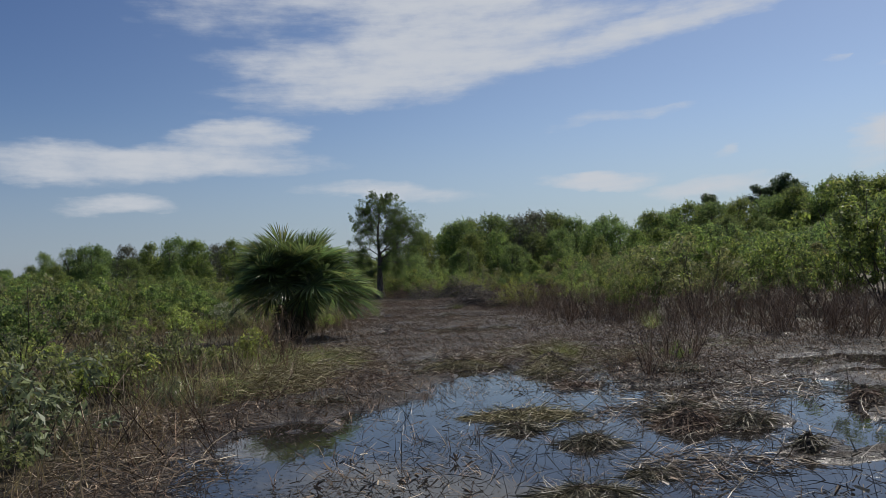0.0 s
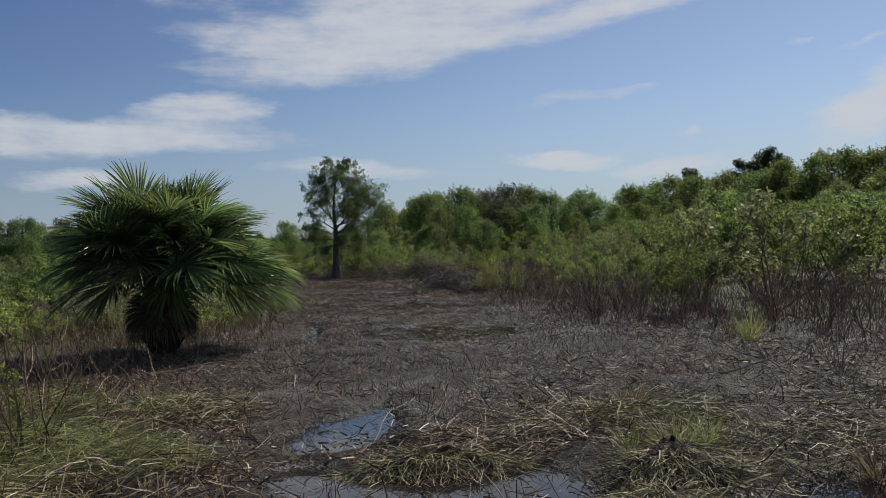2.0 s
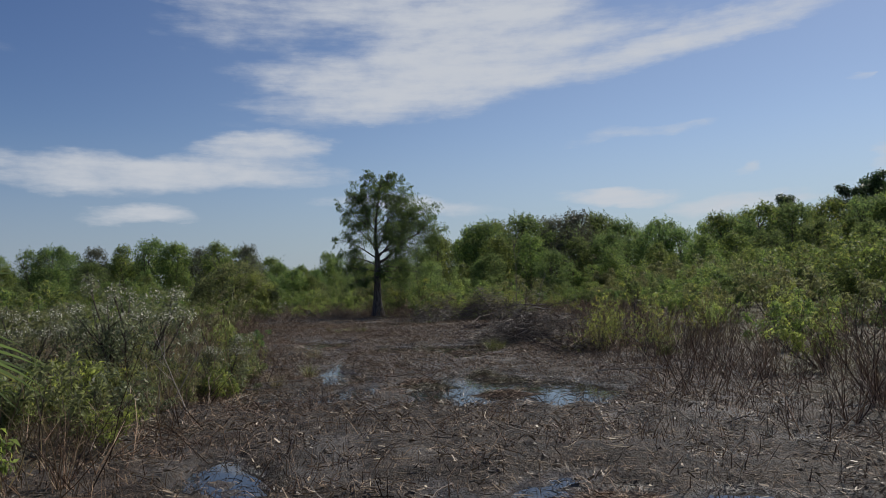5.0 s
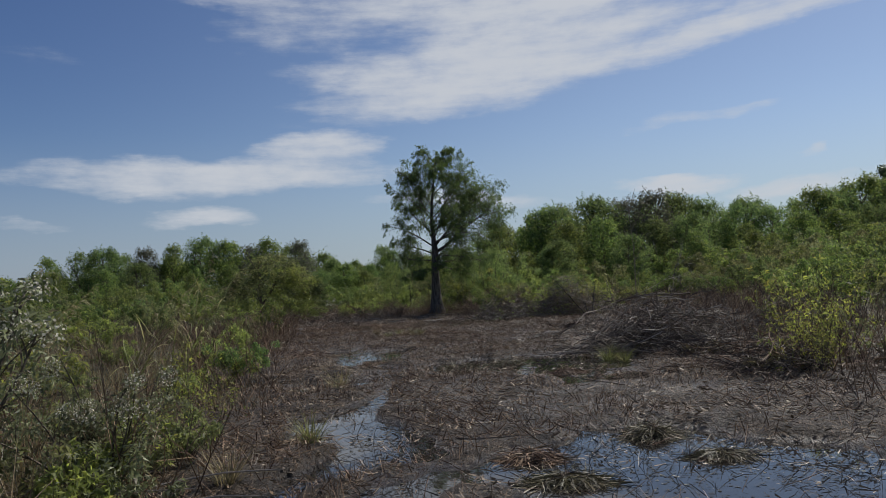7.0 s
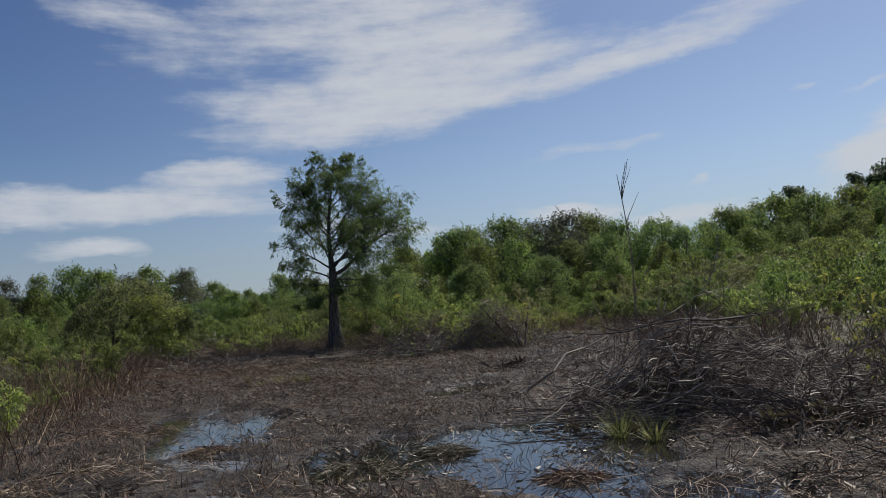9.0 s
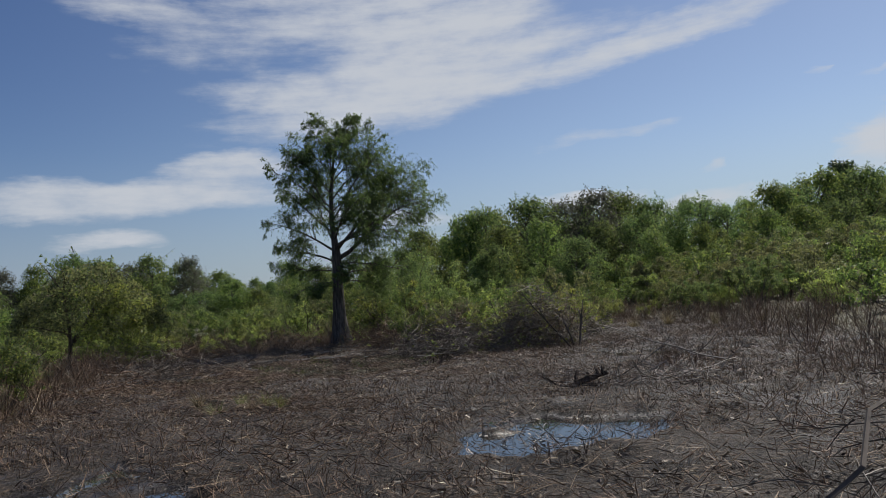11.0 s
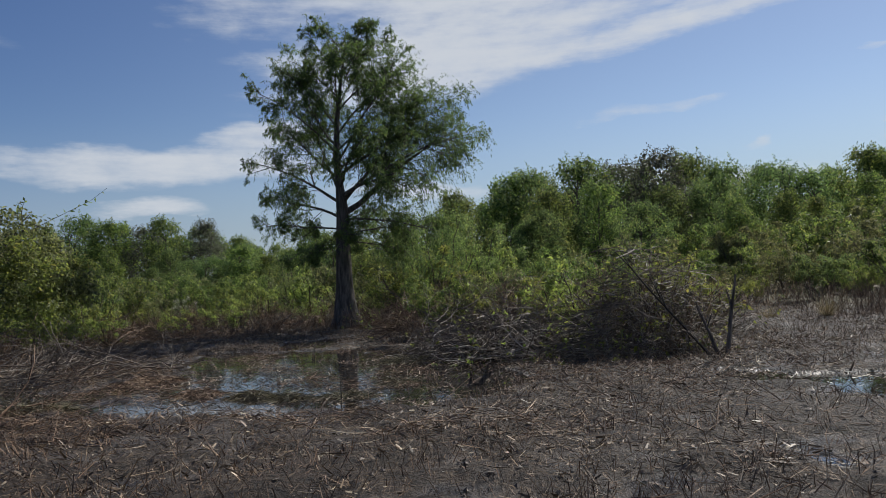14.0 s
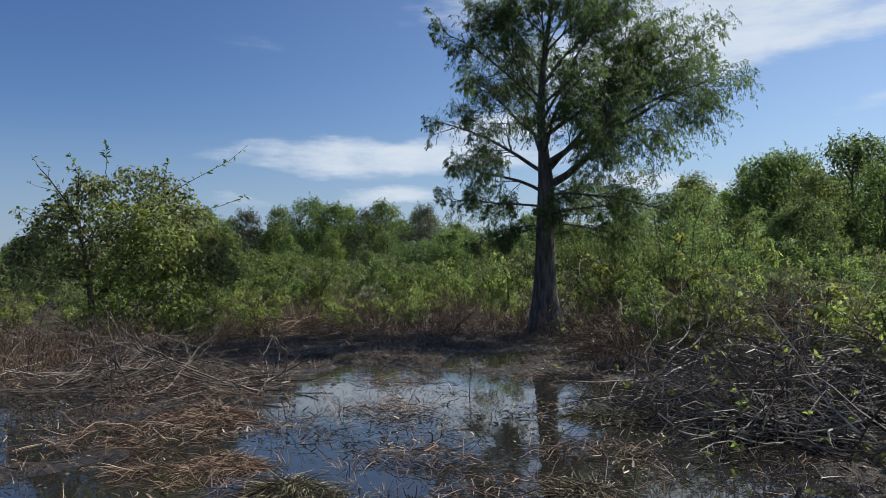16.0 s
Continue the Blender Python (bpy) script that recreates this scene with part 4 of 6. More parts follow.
# shrubs on the east side, lower in front and taller behind
for yy in np.arange(12, 112, 3.3):
    for k, (back, gap) in enumerate(((1.8, 2.4), (4.2, 2.6), (7.2, 3.4), (11.2, 4.6), (16.5, 6.0), (23.5, 8.0), (32.0, 9.0))):
        py = yy + g.uniform(-2.4, 2.4)
        px = float(right_edge(py)) + back + g.uniform(-0.5, 0.5) * gap
        if yy > 66 and back < 7 and g.uniform() < 0.7:
            continue
        u = g.uniform()
        if k == 0:
            m, s = (pick(WEEDS_DEAD), g.uniform(0.8, 1.3)) if u < (0.97 if yy < 36 else 0.72) else ((pick(SHRUBS_LIME), g.uniform(0.6, 1.0)) if u < 0.86 else (pick(SHRUBS_GREEN), g.uniform(0.45, 0.75)))
        elif k == 1 and yy < 36 and u < 0.78:
            m, s = pick(WEEDS_DEAD), g.uniform(1.0, 1.5)
        elif k < 3:
            m, s = (pick(SHRUBS_GREEN), g.uniform(0.65, 1.5)) if u < (0.8 if yy > 40 else 1.0) else (pick(SHRUBS_LIME), g.uniform(1.1, 1.6))
        else:
            m, s = pick(SHRUBS_TALL), g.uniform(0.75, 1.15) + 0.12 * (k - 3)
        plant(m, px, py, turn(), float(s))
# shrubs on the west side
for yy in np.arange(6, 112, 3.0):
    for k, (back, gap) in enumerate(((1.6, 2.0), (3.8, 2.4), (6.8, 3.4), (11.0, 4.8), (16.5, 6.0), (24.0, 8.0))):
        py = yy + g.uniform(-2.2, 2.2)
        px = (float(left_edge(py)) if py < 84 else -10.0) - back + g.uniform(-0.5, 0.5) * gap
        if math.hypot(px + 4.9, py - 24.4) < 2.2 or clear(px, py) or (k == 0 and py < 10):
            continue
        u = g.uniform()
        if k < 2:
            m, s = (pick(FORBS), g.uniform(0.8, 1.5)) if u < 0.55 else ((pick(SHRUBS_LIME), g.uniform(0.45, 0.75)) if u < 0.68 else ((pick(FORBS), g.uniform(0.55, 0.85)) if u < 0.76 else (pick(WEEDS_DEAD), g.uniform(0.6, 1.0))))
        elif k < 4:
            m, s = (pick(SHRUBS_GREEN), g.uniform(0.7, 1.2)) if u < 0.65 else ((pick(SHRUBS_LIME), g.uniform(0.9, 1.3)) if u < 0.85 else (pick(SHRUBS_GREEN), g.uniform(0.7, 1.0)))
        else:
            m, s = (pick(SHRUBS_GREEN), g.uniform(1.0, 1.4)) if u < 0.6 else (pick(SHRUBS_TALL), g.uniform(0.65, 0.85))
        plant(m, px, py, turn(), float(s))
# shrubs behind the cypress
for yy, count in ((86, 8), (90, 8), (96, 8), (104, 8)):
    for i in range(count):
        px = -9.0 + 15.0 * (i + g.uniform(0.1, 0.9)) / count
        plant(pick(SHRUBS_LIME + SHRUBS_GREEN), px, yy + g.uniform(-1.5, 1.5), turn(), float(g.uniform(0.8, 1.5)))
for i in range(46):
    plant(pick(FORBS + SHRUBS_GREEN + SHRUBS_LIME), float(g.uniform(-26, -8)), float(g.uniform(84, 104)), turn(), float(g.uniform(0.7, 1.3)))
for px, py, s in ((-4.4, 86.2, 2.5), (-2.4, 88.0, 2.3), (-10.0, 88.5, 2.0), (-13.0, 92.0, 2.0)):
    plant(pick(SHRUBS_LIME), px, py, turn(), s)
for i in range(95):
    py = float(g.uniform(5, 40))
    px = float(left_edge(py)) - float(g.uniform(0.5, 7.5))
    if not clear(px, py):
        plant(pick(FORBS), px, py, turn(), float(g.uniform(0.7, 1.5)))
for i in range(34):
    plant(pick(SHRUBS_TALL), float(g.uniform(6, 46)), float(g.uniform(98, 126)), turn(), float(g.uniform(0.9, 1.5)))
for i in range(22):
    plant(pick(SHRUBS_TALL), float(g.uniform(-48, -14)), float(g.uniform(96, 124)), turn(), float(g.uniform(0.7, 1.1)))
WILLOW = shrub("willow_tree", "small bushy willow in fresh yellow-green leaf behind the cypress", "tree", "small willows", 190, 5.2, 0.52, 8, 8, 80, 0.13, 0.075, WILLOW_LEAF, 0.10, True, stem_r=0.045, low=0.12)
for px, py, s, t in ((-3.6, 86.2, 0.92, 0.95), (-5.4, 87.6, 0.85, 1.02), (-1.8, 88.5, 0.85, 0.85), (1.7, 72.6, 0.34, 0.58), (-11.5, 92.0, 0.8, 0.75)):
    plant(WILLOW, px, py, turn(), s, t)
for i in range(11):
    plant(pick(SHRUBS_LIME), float(g.uniform(-4.0, 4.0)), float(g.uniform(72.0, 81.0)), turn(), float(g.uniform(0.9, 1.25)), float(g.uniform(1.0, 1.5)))
for i in range(9):
    plant(pick((SHRUBS_GREEN[2], SHRUBS_GREEN[0])), float(g.uniform(-4.0, 5.0)), float(g.uniform(74.0, 83.0)), turn(), float(g.uniform(0.6, 0.95)))
for i in range(44):
    plant(pick(SHRUBS_GREEN + SHRUBS_LIME), float(g.uniform(6, 32)), float(g.uniform(80, 100)), turn(), float(g.uniform(0.65, 1.1)))
for i in range(6):
    plant(pick(SHRUBS_AIRY), float(g.uniform(3.2, 5.2)), float(g.uniform(40.0, 45.5)), turn(), float(g.uniform(0.7, 1.0)))
for px, py, ps in ((4.0, 45.2, 0.95), (4.6, 44.0, 1.1), (5.3, 45.8, 1.3), (3.3, 42.0, 0.5), (4.9, 47.6, 1.2), (5.8, 43.2, 1.2)):
    plant(SHRUBS_AIRY[int(py * 10) % 2], px, py, px * 2.0, ps)
# bright young shrubs behind the mound of vines
for px, py, ps in ((0.2, 70.8, 1.5), (-1.0, 72.2, 1.25), (2.4, 71.6, 1.4), (3.6, 72.8, 1.2)):
    plant(SHRUBS_LIME[int(py * 10) % 3], px, py, px * 2.0, ps)
# dead weeds that stand before the north-east pools
for px, py, ps in ((2.7, 59.6, 0.5), (3.2, 60.3, 0.62), (3.7, 59.5, 0.55), (4.5, 60.6, 0.6), (5.2, 59.8, 0.6), (3.0, 58.8, 0.4)):
    plant(WEEDS_DEAD[int(py * 10) % 2], px, py, px * 2.0, ps)
# plants that stand out along the edges
for kind, spots in ((SHRUBS_LIME, ((-5.6, 39.6, 0.7), (-6.2, 38.8, 0.6), (-4.9, 38.5, 0.5), (-6.6, 40.4, 0.7), (-7.4, 38.4, 0.75), (-4.9, 37.6, 0.5), (-6.9, 41.8, 0.7), (4.3, 44.6, 0.75), (4.2, 42.9, 0.75), (5.0, 43.6, 0.8), (3.4, 41.6, 0.5), (5.4, 46.0, 0.6), (4.6, 40.0, 0.7), 
                                    (4.3, 14.1, 0.3), (-4.6, 31.0, 0.5), (-0.6, 74.6, 0.8), (0.6, 76.5, 1.1), (-2.6, 75.0, 0.7), (2.4, 72.0, 1.0))),
                    (SHRUBS_GREY, ((-6.6, 36.0, 1.45), (-7.5, 37.0, 1.3), (-4.9, 36.0, 0.8), (-8.8, 36.0, 1.2), (-8.5, 29.5, 0.95), (-7.0, 16.0, 0.6), (-20.5, 88.0, 1.2), (-16.5, 90.0, 1.0))),
                    (SHRUBS_GREEN, ((-6.6, 44.0, 0.5), (6.9, 31.5, 0.75), (8.3, 30.2, 1.0), (6.6, 27.0, 0.7), (-12.0, 61.0, 0.8)))):
    for px, py, s in spots:
        low = kind is SHRUBS_LIME and 36 < py < 47
        plant(pick(kind if not low else SHRUBS_AIRY + [FORBS[0], FORBS[1]]), px, py, turn(), s * (1.1 if low else 1.0), s * (1.05 if low else 1.0))
for i in range(16):
    plant(pick(FORBS), float(g.uniform(-6.8, -4.4)), float(g.uniform(33.8, 37.4)), turn(), float(g.uniform(0.6, 0.95)))
# dead bushes along the edges
for dx, dy, ds in ((3.3, 12.4, 0.85), (3.9, 13.3, 0.95), (4.5, 14.0, 1.0), (5.1, 15.3, 0.9), (3.0, 13.6, 0.6), (4.4, 26.8, 1.0), (4.8, 28.0, 1.15), (5.3, 26.0, 0.9)):
    plant(pick(WEEDS_DEAD), dx, dy, turn(), ds)
for dx, dy, ds in ((2.3, 58.8, 0.5), (2.7, 59.2, 0.55), (3.2, 59.6, 0.6), (1.0, 68.4, 1.6), (0.4, 68.9, 1.4), (1.8, 68.2, 1.5), (1.4, 67.7, 1.2), (-0.4, 69.6, 1.1), (2.3, 68.8, 1.2), (0.9, 69.2, 1.6)):
    plant(pick(WEEDS_DEAD), dx, dy, turn(), ds)
for i in range(30):
    plant(pick(WEEDS_DEAD), float(g.uniform(5.2, 13.5)), float(g.uniform(15, 26)), turn(), float(g.uniform(0.6, 1.1)))
for i in range(34):
    plant(pick(WEEDS_DEAD), float(g.uniform(-15, 10)), float(g.uniform(82.5, 88)), turn(), float(g.uniform(0.7, 1.25)))
for i in range(30):
    plant(pick(WEEDS_DEAD), float(g.uniform(-4.5, 4.5)), float(g.uniform(72.5, 82)), turn(), float(g.uniform(0.8, 1.6)))
for i in range(46):
    yy = g.uniform(10, 80)
    px = right_edge(yy) + g.uniform(-0.8, 3.2) if g.uniform() < 0.7 else left_edge(yy) - g.uniform(-0.3, 2)
    plant(pick(WEEDS_DEAD), float(px), float(yy), turn(), float(g.uniform(0.6, 1.25)))
# far woods: the skyline's height over the plan, east and west of the gap behind the cypress
def east_top(x):
    return np.interp(x, [-12, -6, -2, 1, 5, 10, 14.5, 19.5, 23, 25.5, 28, 30.5, 34, 38, 42, 46, 50, 57, 64, 80, 120], [6.0, 8.0, 10.7, 11.4, 12.3, 12.0, 12.6, 12.2, 10.8, 9.6, 11.8, 9.2, 11.2, 11.8, 13.2, 12.3, 12.5, 13.6, 15.0, 15.5, 16.0])


def west_top(x):
    return np.interp(x, [-130, -92, -80, -73, -65, -57, -53, -48, -45, -42, -39.5, -36.5, -34, -30, -25.5, -22, -16], [7.0, 7.0, 8.5, 11.6, 11.3, 12.6, 12.6, 11.0, 10.8, 12.2, 10.4, 11.0, 9.0, 6.8, 8.6, 9.6, 8.0])


for row, (y0, step, k) in enumerate(((124.0, 3.7, 1.0), (133.0, 5.0, 1.0), (116.0, 5.0, 0.72), (108.0, 6.0, 0.52))):
    px = -14.0 if row < 2 else 4.0
    while px < (112 if row < 2 else 84):
        x0, py = px + float(g.uniform(-0.8, 0.8)), y0 + float(g.uniform(-2.5, 2.5)) - max(0.0, px - 45) * 0.45
        top = float(east_top(x0 * 125.0 / py if row == 1 else x0)) * k * float(g.uniform(0.93, 1.02))
        wide = top / 11.0 * float(g.uniform(0.95, 1.2))
        plant(WOODS[4] if row == 0 and 10.5 < x0 < 15.5 else pick(WOODS[:4]), x0, py, turn(), wide, top / 10.4)
        px += step
for row, (y0, step, k) in enumerate(((150.0, 4.4, 1.0), (160.0, 6.0, 0.97), (134.0, 6.5, 0.62))):
    px = -125.0 if row < 2 else -95.0
    while px < -15:
        x0, py = px + float(g.uniform(-0.8, 0.8)), y0 + float(g.uniform(-3, 3)) + min(0.0, px + 60) * 0.3
        top = float(west_top(x0)) * k * float(g.uniform(0.93, 1.02))
        plant(pick(WOODS), x0, py, turn(), top / 11.0 * float(g.uniform(0.9, 1.15)), top / 10.4)
        px += step
for x0, x1, y0, y1, h0, h1, count in ((48, 95, 62, 100, 7.0, 10.0, 16), (-70, -18, 104, 128, 3.8, 5.6, 15), (-80, -40, 50, 104, 2.2, 3.2, 13), (-20, 3, 108, 116, 4.5, 6.0, 8)):
    for i in range(count):
        px, py = x0 + (x1 - x0) * (i + g.uniform(0, 1)) / count, g.uniform(y0, y1)
        s = float(g.uniform(h0, h1)) / 10.95
        plant(pick(WOODS[:4]), float(px), float(py), turn(), s * float(g.uniform(1.0, 1.3)), s)
k = 2100
cx = g.uniform(-170, 170, k)
cy = np.where(cx < -12, 174, 148) + g.uniform(-5, 12, k) - np.abs(cx) * 0.12
cz = g.uniform(0.0, 1.0, k) ** 0.55 * (np.interp(cx, [-170, -95, -75, -45, -38, -32, -24, -12, -4, 2, 20, 34, 60, 170], [6.0, 6.5, 9.5, 10.5, 9.0, 6.0, 7.0, 7.0, 10.0, 12.0, 12.0, 9.5, 13.0, 15.5]) - 0.5)
spots, cr = np.stack([cx, cy, cz], 1), g.uniform(1.1, 2.2, k)
canopy = part("far_woods", joined(halved(billow(g, spots, cr * 0.72, 26, 0.85, 0.65)), halved(billow(g, spots, cr, 60, 0.40, 0.32))), FAR)
tagged(canopy, "dense green canopy of woods along the horizon", "woods", kind="stuff")
for px, py, s in ((46.5, 133, 1.13), (56.5, 132, 1.22), (60.0, 134, 1.25), (62.5, 133, 1.34), (66.0, 135, 1.28)):
    plant(DARK_TREE, px, py, turn(), s)


# ---- sabal palm ----
def palm_frond(seed, elev, size=1.0):
    """A fan frond on its stalk: leaflets joined near the arching midrib, split and hanging towards their tips."""
    g = np.random.default_rng(seed)
    stalk, blade = 1.05 * size, 0.98 * size
    pts, d = [np.zeros(3)], np.array([math.cos(elev), 0, math.sin(elev)])
    for i in range(10):
        d = unit(d + np.array([0, 0, (-0.03 - 0.024 * max(0, i - 2)) * (0.45 + 0.55 * math.cos(max(0.0, elev)))]))
        pts.append(pts[-1] + d * (stalk / 6 if i < 6 else 0.14 * size))
    rib = np.array(pts)
    r = np.concatenate([np.linspace(0.024, 0.013, 7), np.linspace(0.010, 0.003, 4)])
    geo = [tubes(rib[None], r[None] * size, 4)]
    n = 52
    along_leaf = np.array([0.0, 0.2, 0.4, 0.56, 0.72, 0.87, 1.0])
    width = np.array([0.006, 0.020, 0.037, 0.042, 0.032, 0.018, 0.002]) * size
    q = np.arange(21).reshape(7, 3)
    ff = np.concatenate([np.stack([q[:-1, a], q[:-1, a + 1], q[1:, a + 1], q[1:, a]], -1) for a in (0, 1)])
    for i in range(n):
        u = (i + 0.5) / n * 2 - 1                                     # -1..1 across the fan
        at = 6 + 4 * (1 - abs(u)) * 0.95
        k = min(int(at), 9)
        base = rib[k] + (rib[k + 1] - rib[k]) * (at - k)
        fwd = unit(rib[k + 1] - rib[k])
        side = np.array([0, 1.0, 0])
        up = np.cross(side, fwd) * -1
        up = up if up[2] > 0 or abs(up[2]) < 0.05 else -up
        ang = u * radians(122)
        d = unit(math.cos(ang) * fwd + math.sin(ang) * side + up * (0.06 + 0.22 * abs(u)) + 0.03 * g.normal(size=3))
        ln = blade * (1.0 - 0.22 * abs(u)) * g.uniform(0.92, 1.08)
        limp = g.uniform(0.3, 1.5) * (0.4 + 0.6 * math.cos(max(0.0, elev)))
        p = [base]
        for j in range(6):
            d = unit(d + np.array([0, 0, -0.015 - 0.045 * max(0, j - 1) * limp]))
            p.append(p[-1] + d * ln * (along_leaf[j + 1] - along_leaf[j]))
        p = np.array(p)
        across = unit(np.cross(unit(p[3] - p[0]), up))
        edge = across[None] * (width * g.uniform(0.9, 1.1))[:, None] * 0.5
        mid = p - up * (width * 0.32)[:, None]
        geo.append((np.stack([p - edge, mid, p + edge], 1).reshape(-1, 3), ff))
    return joined(*geo)


def sabal_palm(x, y):
    palm = empty("sabal_palm", "short dark green sabal palm with drooping fan fronds", "palm")
    palm.location = (x, y, float(height(x, y)))
    g = np.random.default_rng(9)
    s = np.linspace(0, 1, 8)
    core = np.stack([0.04 * s, 0.02 * s, -0.1 + 1.85 * s], 1)[None]
    part("trunk", tubes(core, (0.26 + 0.05 * np.sin(s * 5))[None], 12), PALM_BARK, palm, smooth=True)
    # old leaf bases round the trunk
    n = 70
    a, z = np.arange(n) * 2.4, np.linspace(0.02, 1.66, n)
    base = np.stack([np.cos(a) * 0.24, np.sin(a) * 0.24, z], 1)
    d = unit(np.stack([np.cos(a), np.sin(a), np.full(n, 1.3)], 1))
    p = grow(g, base, d, g.uniform(0.16, 0.34, n), 0.05, 0.08, 4)
    for k in range(n):
        part("leaf_base", tubes(p[k:k + 1], np.array([[0.055, 0.05, 0.04, 0.022]]), 4), PALM_BARK, palm)
    levels = (1.40, 1.16, 0.90, 0.62, 0.30, -0.05)
    green = [mesh("frond", palm_frond(300 + 2 * i + j, e), PALM_LEAF) for i, e in enumerate(levels) for j in range(2)]
    count = (11, 18, 22, 20, 14, 8)
    for i, c in enumerate(count):
        for k in range(c):
            f = part("frond", green[2 * i + k % 2], None, palm)
            t = k * 6.2832 / c + i * 0.55 + float(g.uniform(-0.2, 0.2))
            if i >= 4 and 1.9 < t % 6.2832 < 4.6:
                f.matrix_basis = Matrix.Translation((0.05, 0, 1.58)) @ Matrix.Rotation(t, 4, "Z") @ Matrix.Rotation(-0.15, 4, "Y")
                continue
            sc = float(g.uniform(0.80, 1.04)) * (0.86, 0.95, 1.02, 1.06, 1.04, 1.0)[i]
            f.matrix_basis = Matrix.Translation((0.05, 0, 1.58)) @ Matrix.Rotation(t, 4, "Z") @ Matrix.Rotation(float(g.normal() * 0.12), 4, "Y") @ Matrix.Rotation(float(g.normal() * (0.25 + 0.06 * i)), 4, "X") @ Matrix.Diagonal((sc, sc, sc, 1))
    wide = [mesh("frond", palm_frond(330 + j, 0.5 - 0.22 * j, 1.18), PALM_LEAF) for j in range(2)]
    for k, t in enumerate((-1.0, -0.7, -0.4, -0.15, 0.1, 0.35, 0.65, -0.55, 0.0)):
        f = part("frond", wide[k % 2], None, palm)
        f.matrix_basis = Matrix.Translation((0.2, 0, 1.3)) @ Matrix.Rotation(t, 4, "Z") @ Matrix.Rotation(float(g.normal() * 0.4), 4, "X")
    brown = mesh("dead_frond", palm_frond(340, -0.9, 0.62), PALM_DEAD)
    for k in range(13):
        f = part("dead_frond", brown, None, palm, "brown hanging dead frond")
        f.matrix_basis = Matrix.Translation((0, 0, 1.5)) @ Matrix.Rotation(k * 0.483 + float(g.uniform(-0.2, 0.2)), 4, "Z")
    return palm


sabal_palm(-4.95, 24.4)


# ---- bald cypress ----
def cypress(x, y):
    """A tall open tree with a flared foot, a long eastern limb and drooping sprays."""
    g = np.random.default_rng(14)
    thing = empty("cypress_tree", "tall bald cypress with flared trunk and feathery drooping foliage", "tree")
    thing.location, thing.scale = (x, y, float(height(x, y))), (0.9, 0.9, 0.95)
    z = np.array([-0.15, 0.1, 0.4, 0.9, 1.6, 2.6, 3.6, 4.6, 5.6, 6.8, 8.2, 9.6, 11.0, 11.9])
    px = np.array([0, 0, 0.0, -0.02, -0.02, 0.0, 0.03, 0.08, 0.02, -0.05, 0.05, 0.25, 0.5, 0.6])
    rad = np.array([0.72, 0.62, 0.53, 0.44, 0.365, 0.315, 0.285, 0.26, 0.17, 0.14, 0.105, 0.07, 0.035, 0.015])
    lead = np.stack([px, 0.08 * np.sin(z * 0.7), z], 1)
    v, f = tubes(lead[None], rad[None], 16)
    a = np.arctan2(v[:, 1], v[:, 0])
    flare = np.clip(1 - v[:, 2] / 1.3, 0, 1)
    v[:, :2] *= (1 + 0.16 * flare * np.sin(a * 6 + 0.5))[:, None]
    part("trunk", (v, f), CYPRESS_BARK, thing, smooth=True)
    # limbs: start height, bearing (degrees from +x towards +y), rise (degrees), length, radius
    limbs = [(4.5, 4, 36, 5.6, 0.135), (4.9, 24, 50, 5.2, 0.09), (4.3, 176, 28, 3.5, 0.06), (4.9, 200, 38, 3.9, 0.07), (5.3, 120, 40, 3.7, 0.06), (5.2, 350, 27, 5.9, 0.08), (6.0, 12, 34, 5.8, 0.075), (5.0, 42, 22, 4.6, 0.06), (5.1, 318, 24, 4.6, 0.06),
             (5.5, 290, 36, 3.9, 0.06), (5.9, 160, 46, 4.0, 0.06), (6.2, 60, 45, 3.8, 0.055), (6.5, 330, 42, 4.0, 0.055), (6.9, 215, 45, 3.9, 0.05),
             ]
    limbs += [(7.0, 10, 40, 4.4, 0.05), (7.2, 165, 52, 3.6, 0.05), (7.3, 100, 48, 3.6, 0.045), (7.6, 355, 48, 4.2, 0.05), (8.0, 185, 52, 3.4, 0.045), (8.4, 270, 50, 3.2, 0.04), (8.6, 20, 50, 3.5, 0.04), (8.8, 60, 54, 3.0, 0.04),
             (9.1, 165, 48, 3.1, 0.035), (9.5, 330, 48, 2.8, 0.03), (9.8, 120, 52, 2.4, 0.03), (10.0, 200, 50, 2.3, 0.028), (10.2, 20, 48, 2.4, 0.025), (10.5, 80, 50, 1.9, 0.025), (10.8, 350, 45, 1.9, 0.02), (11.0, 180, 45, 1.8, 0.02),
             (3.7, 15, 8, 3.6, 0.04), (3.9, 192, 6, 3.2, 0.04), (3.5, 300, 8, 2.4, 0.03), (4.1, 70, 18, 3.2, 0.04), (4.2, 340, 4, 4.0, 0.045), (3.3, 180, 2, 2.8, 0.03), (3.4, 25, 4, 3.2, 0.03), (3.2, 250, 4, 2.4, 0.03)]
    all_br = []
    for h, bear, rise, ln, rr in limbs:
        b, e = radians(bear), radians(rise)
        at = np.array([[np.interp(h, z, px), 0.08 * math.sin(h * 0.7), h]])
        d = np.array([[math.cos(b) * math.cos(e), math.sin(b) * math.cos(e), math.sin(e)]])
        p = grow(g, at, d, np.array([ln]), -0.035, 0.08, 8)
        br = sprout(g, p, int(4 + ln * 2.6), 0.22, 1.0, 0.8, 0.40, 0.04, 0.16, 5)
        part("limb", joined(tubes(p, taper(p, rr, 0.012), 7), tubes(br, taper(br, 0.017, 0.006), 4)), CYPRESS_BARK, thing, smooth=True)
        all_br += [br, p[:, 3:]] if p[:, 3:].shape[1] == 5 else [br]
    br = np.concatenate(all_br)
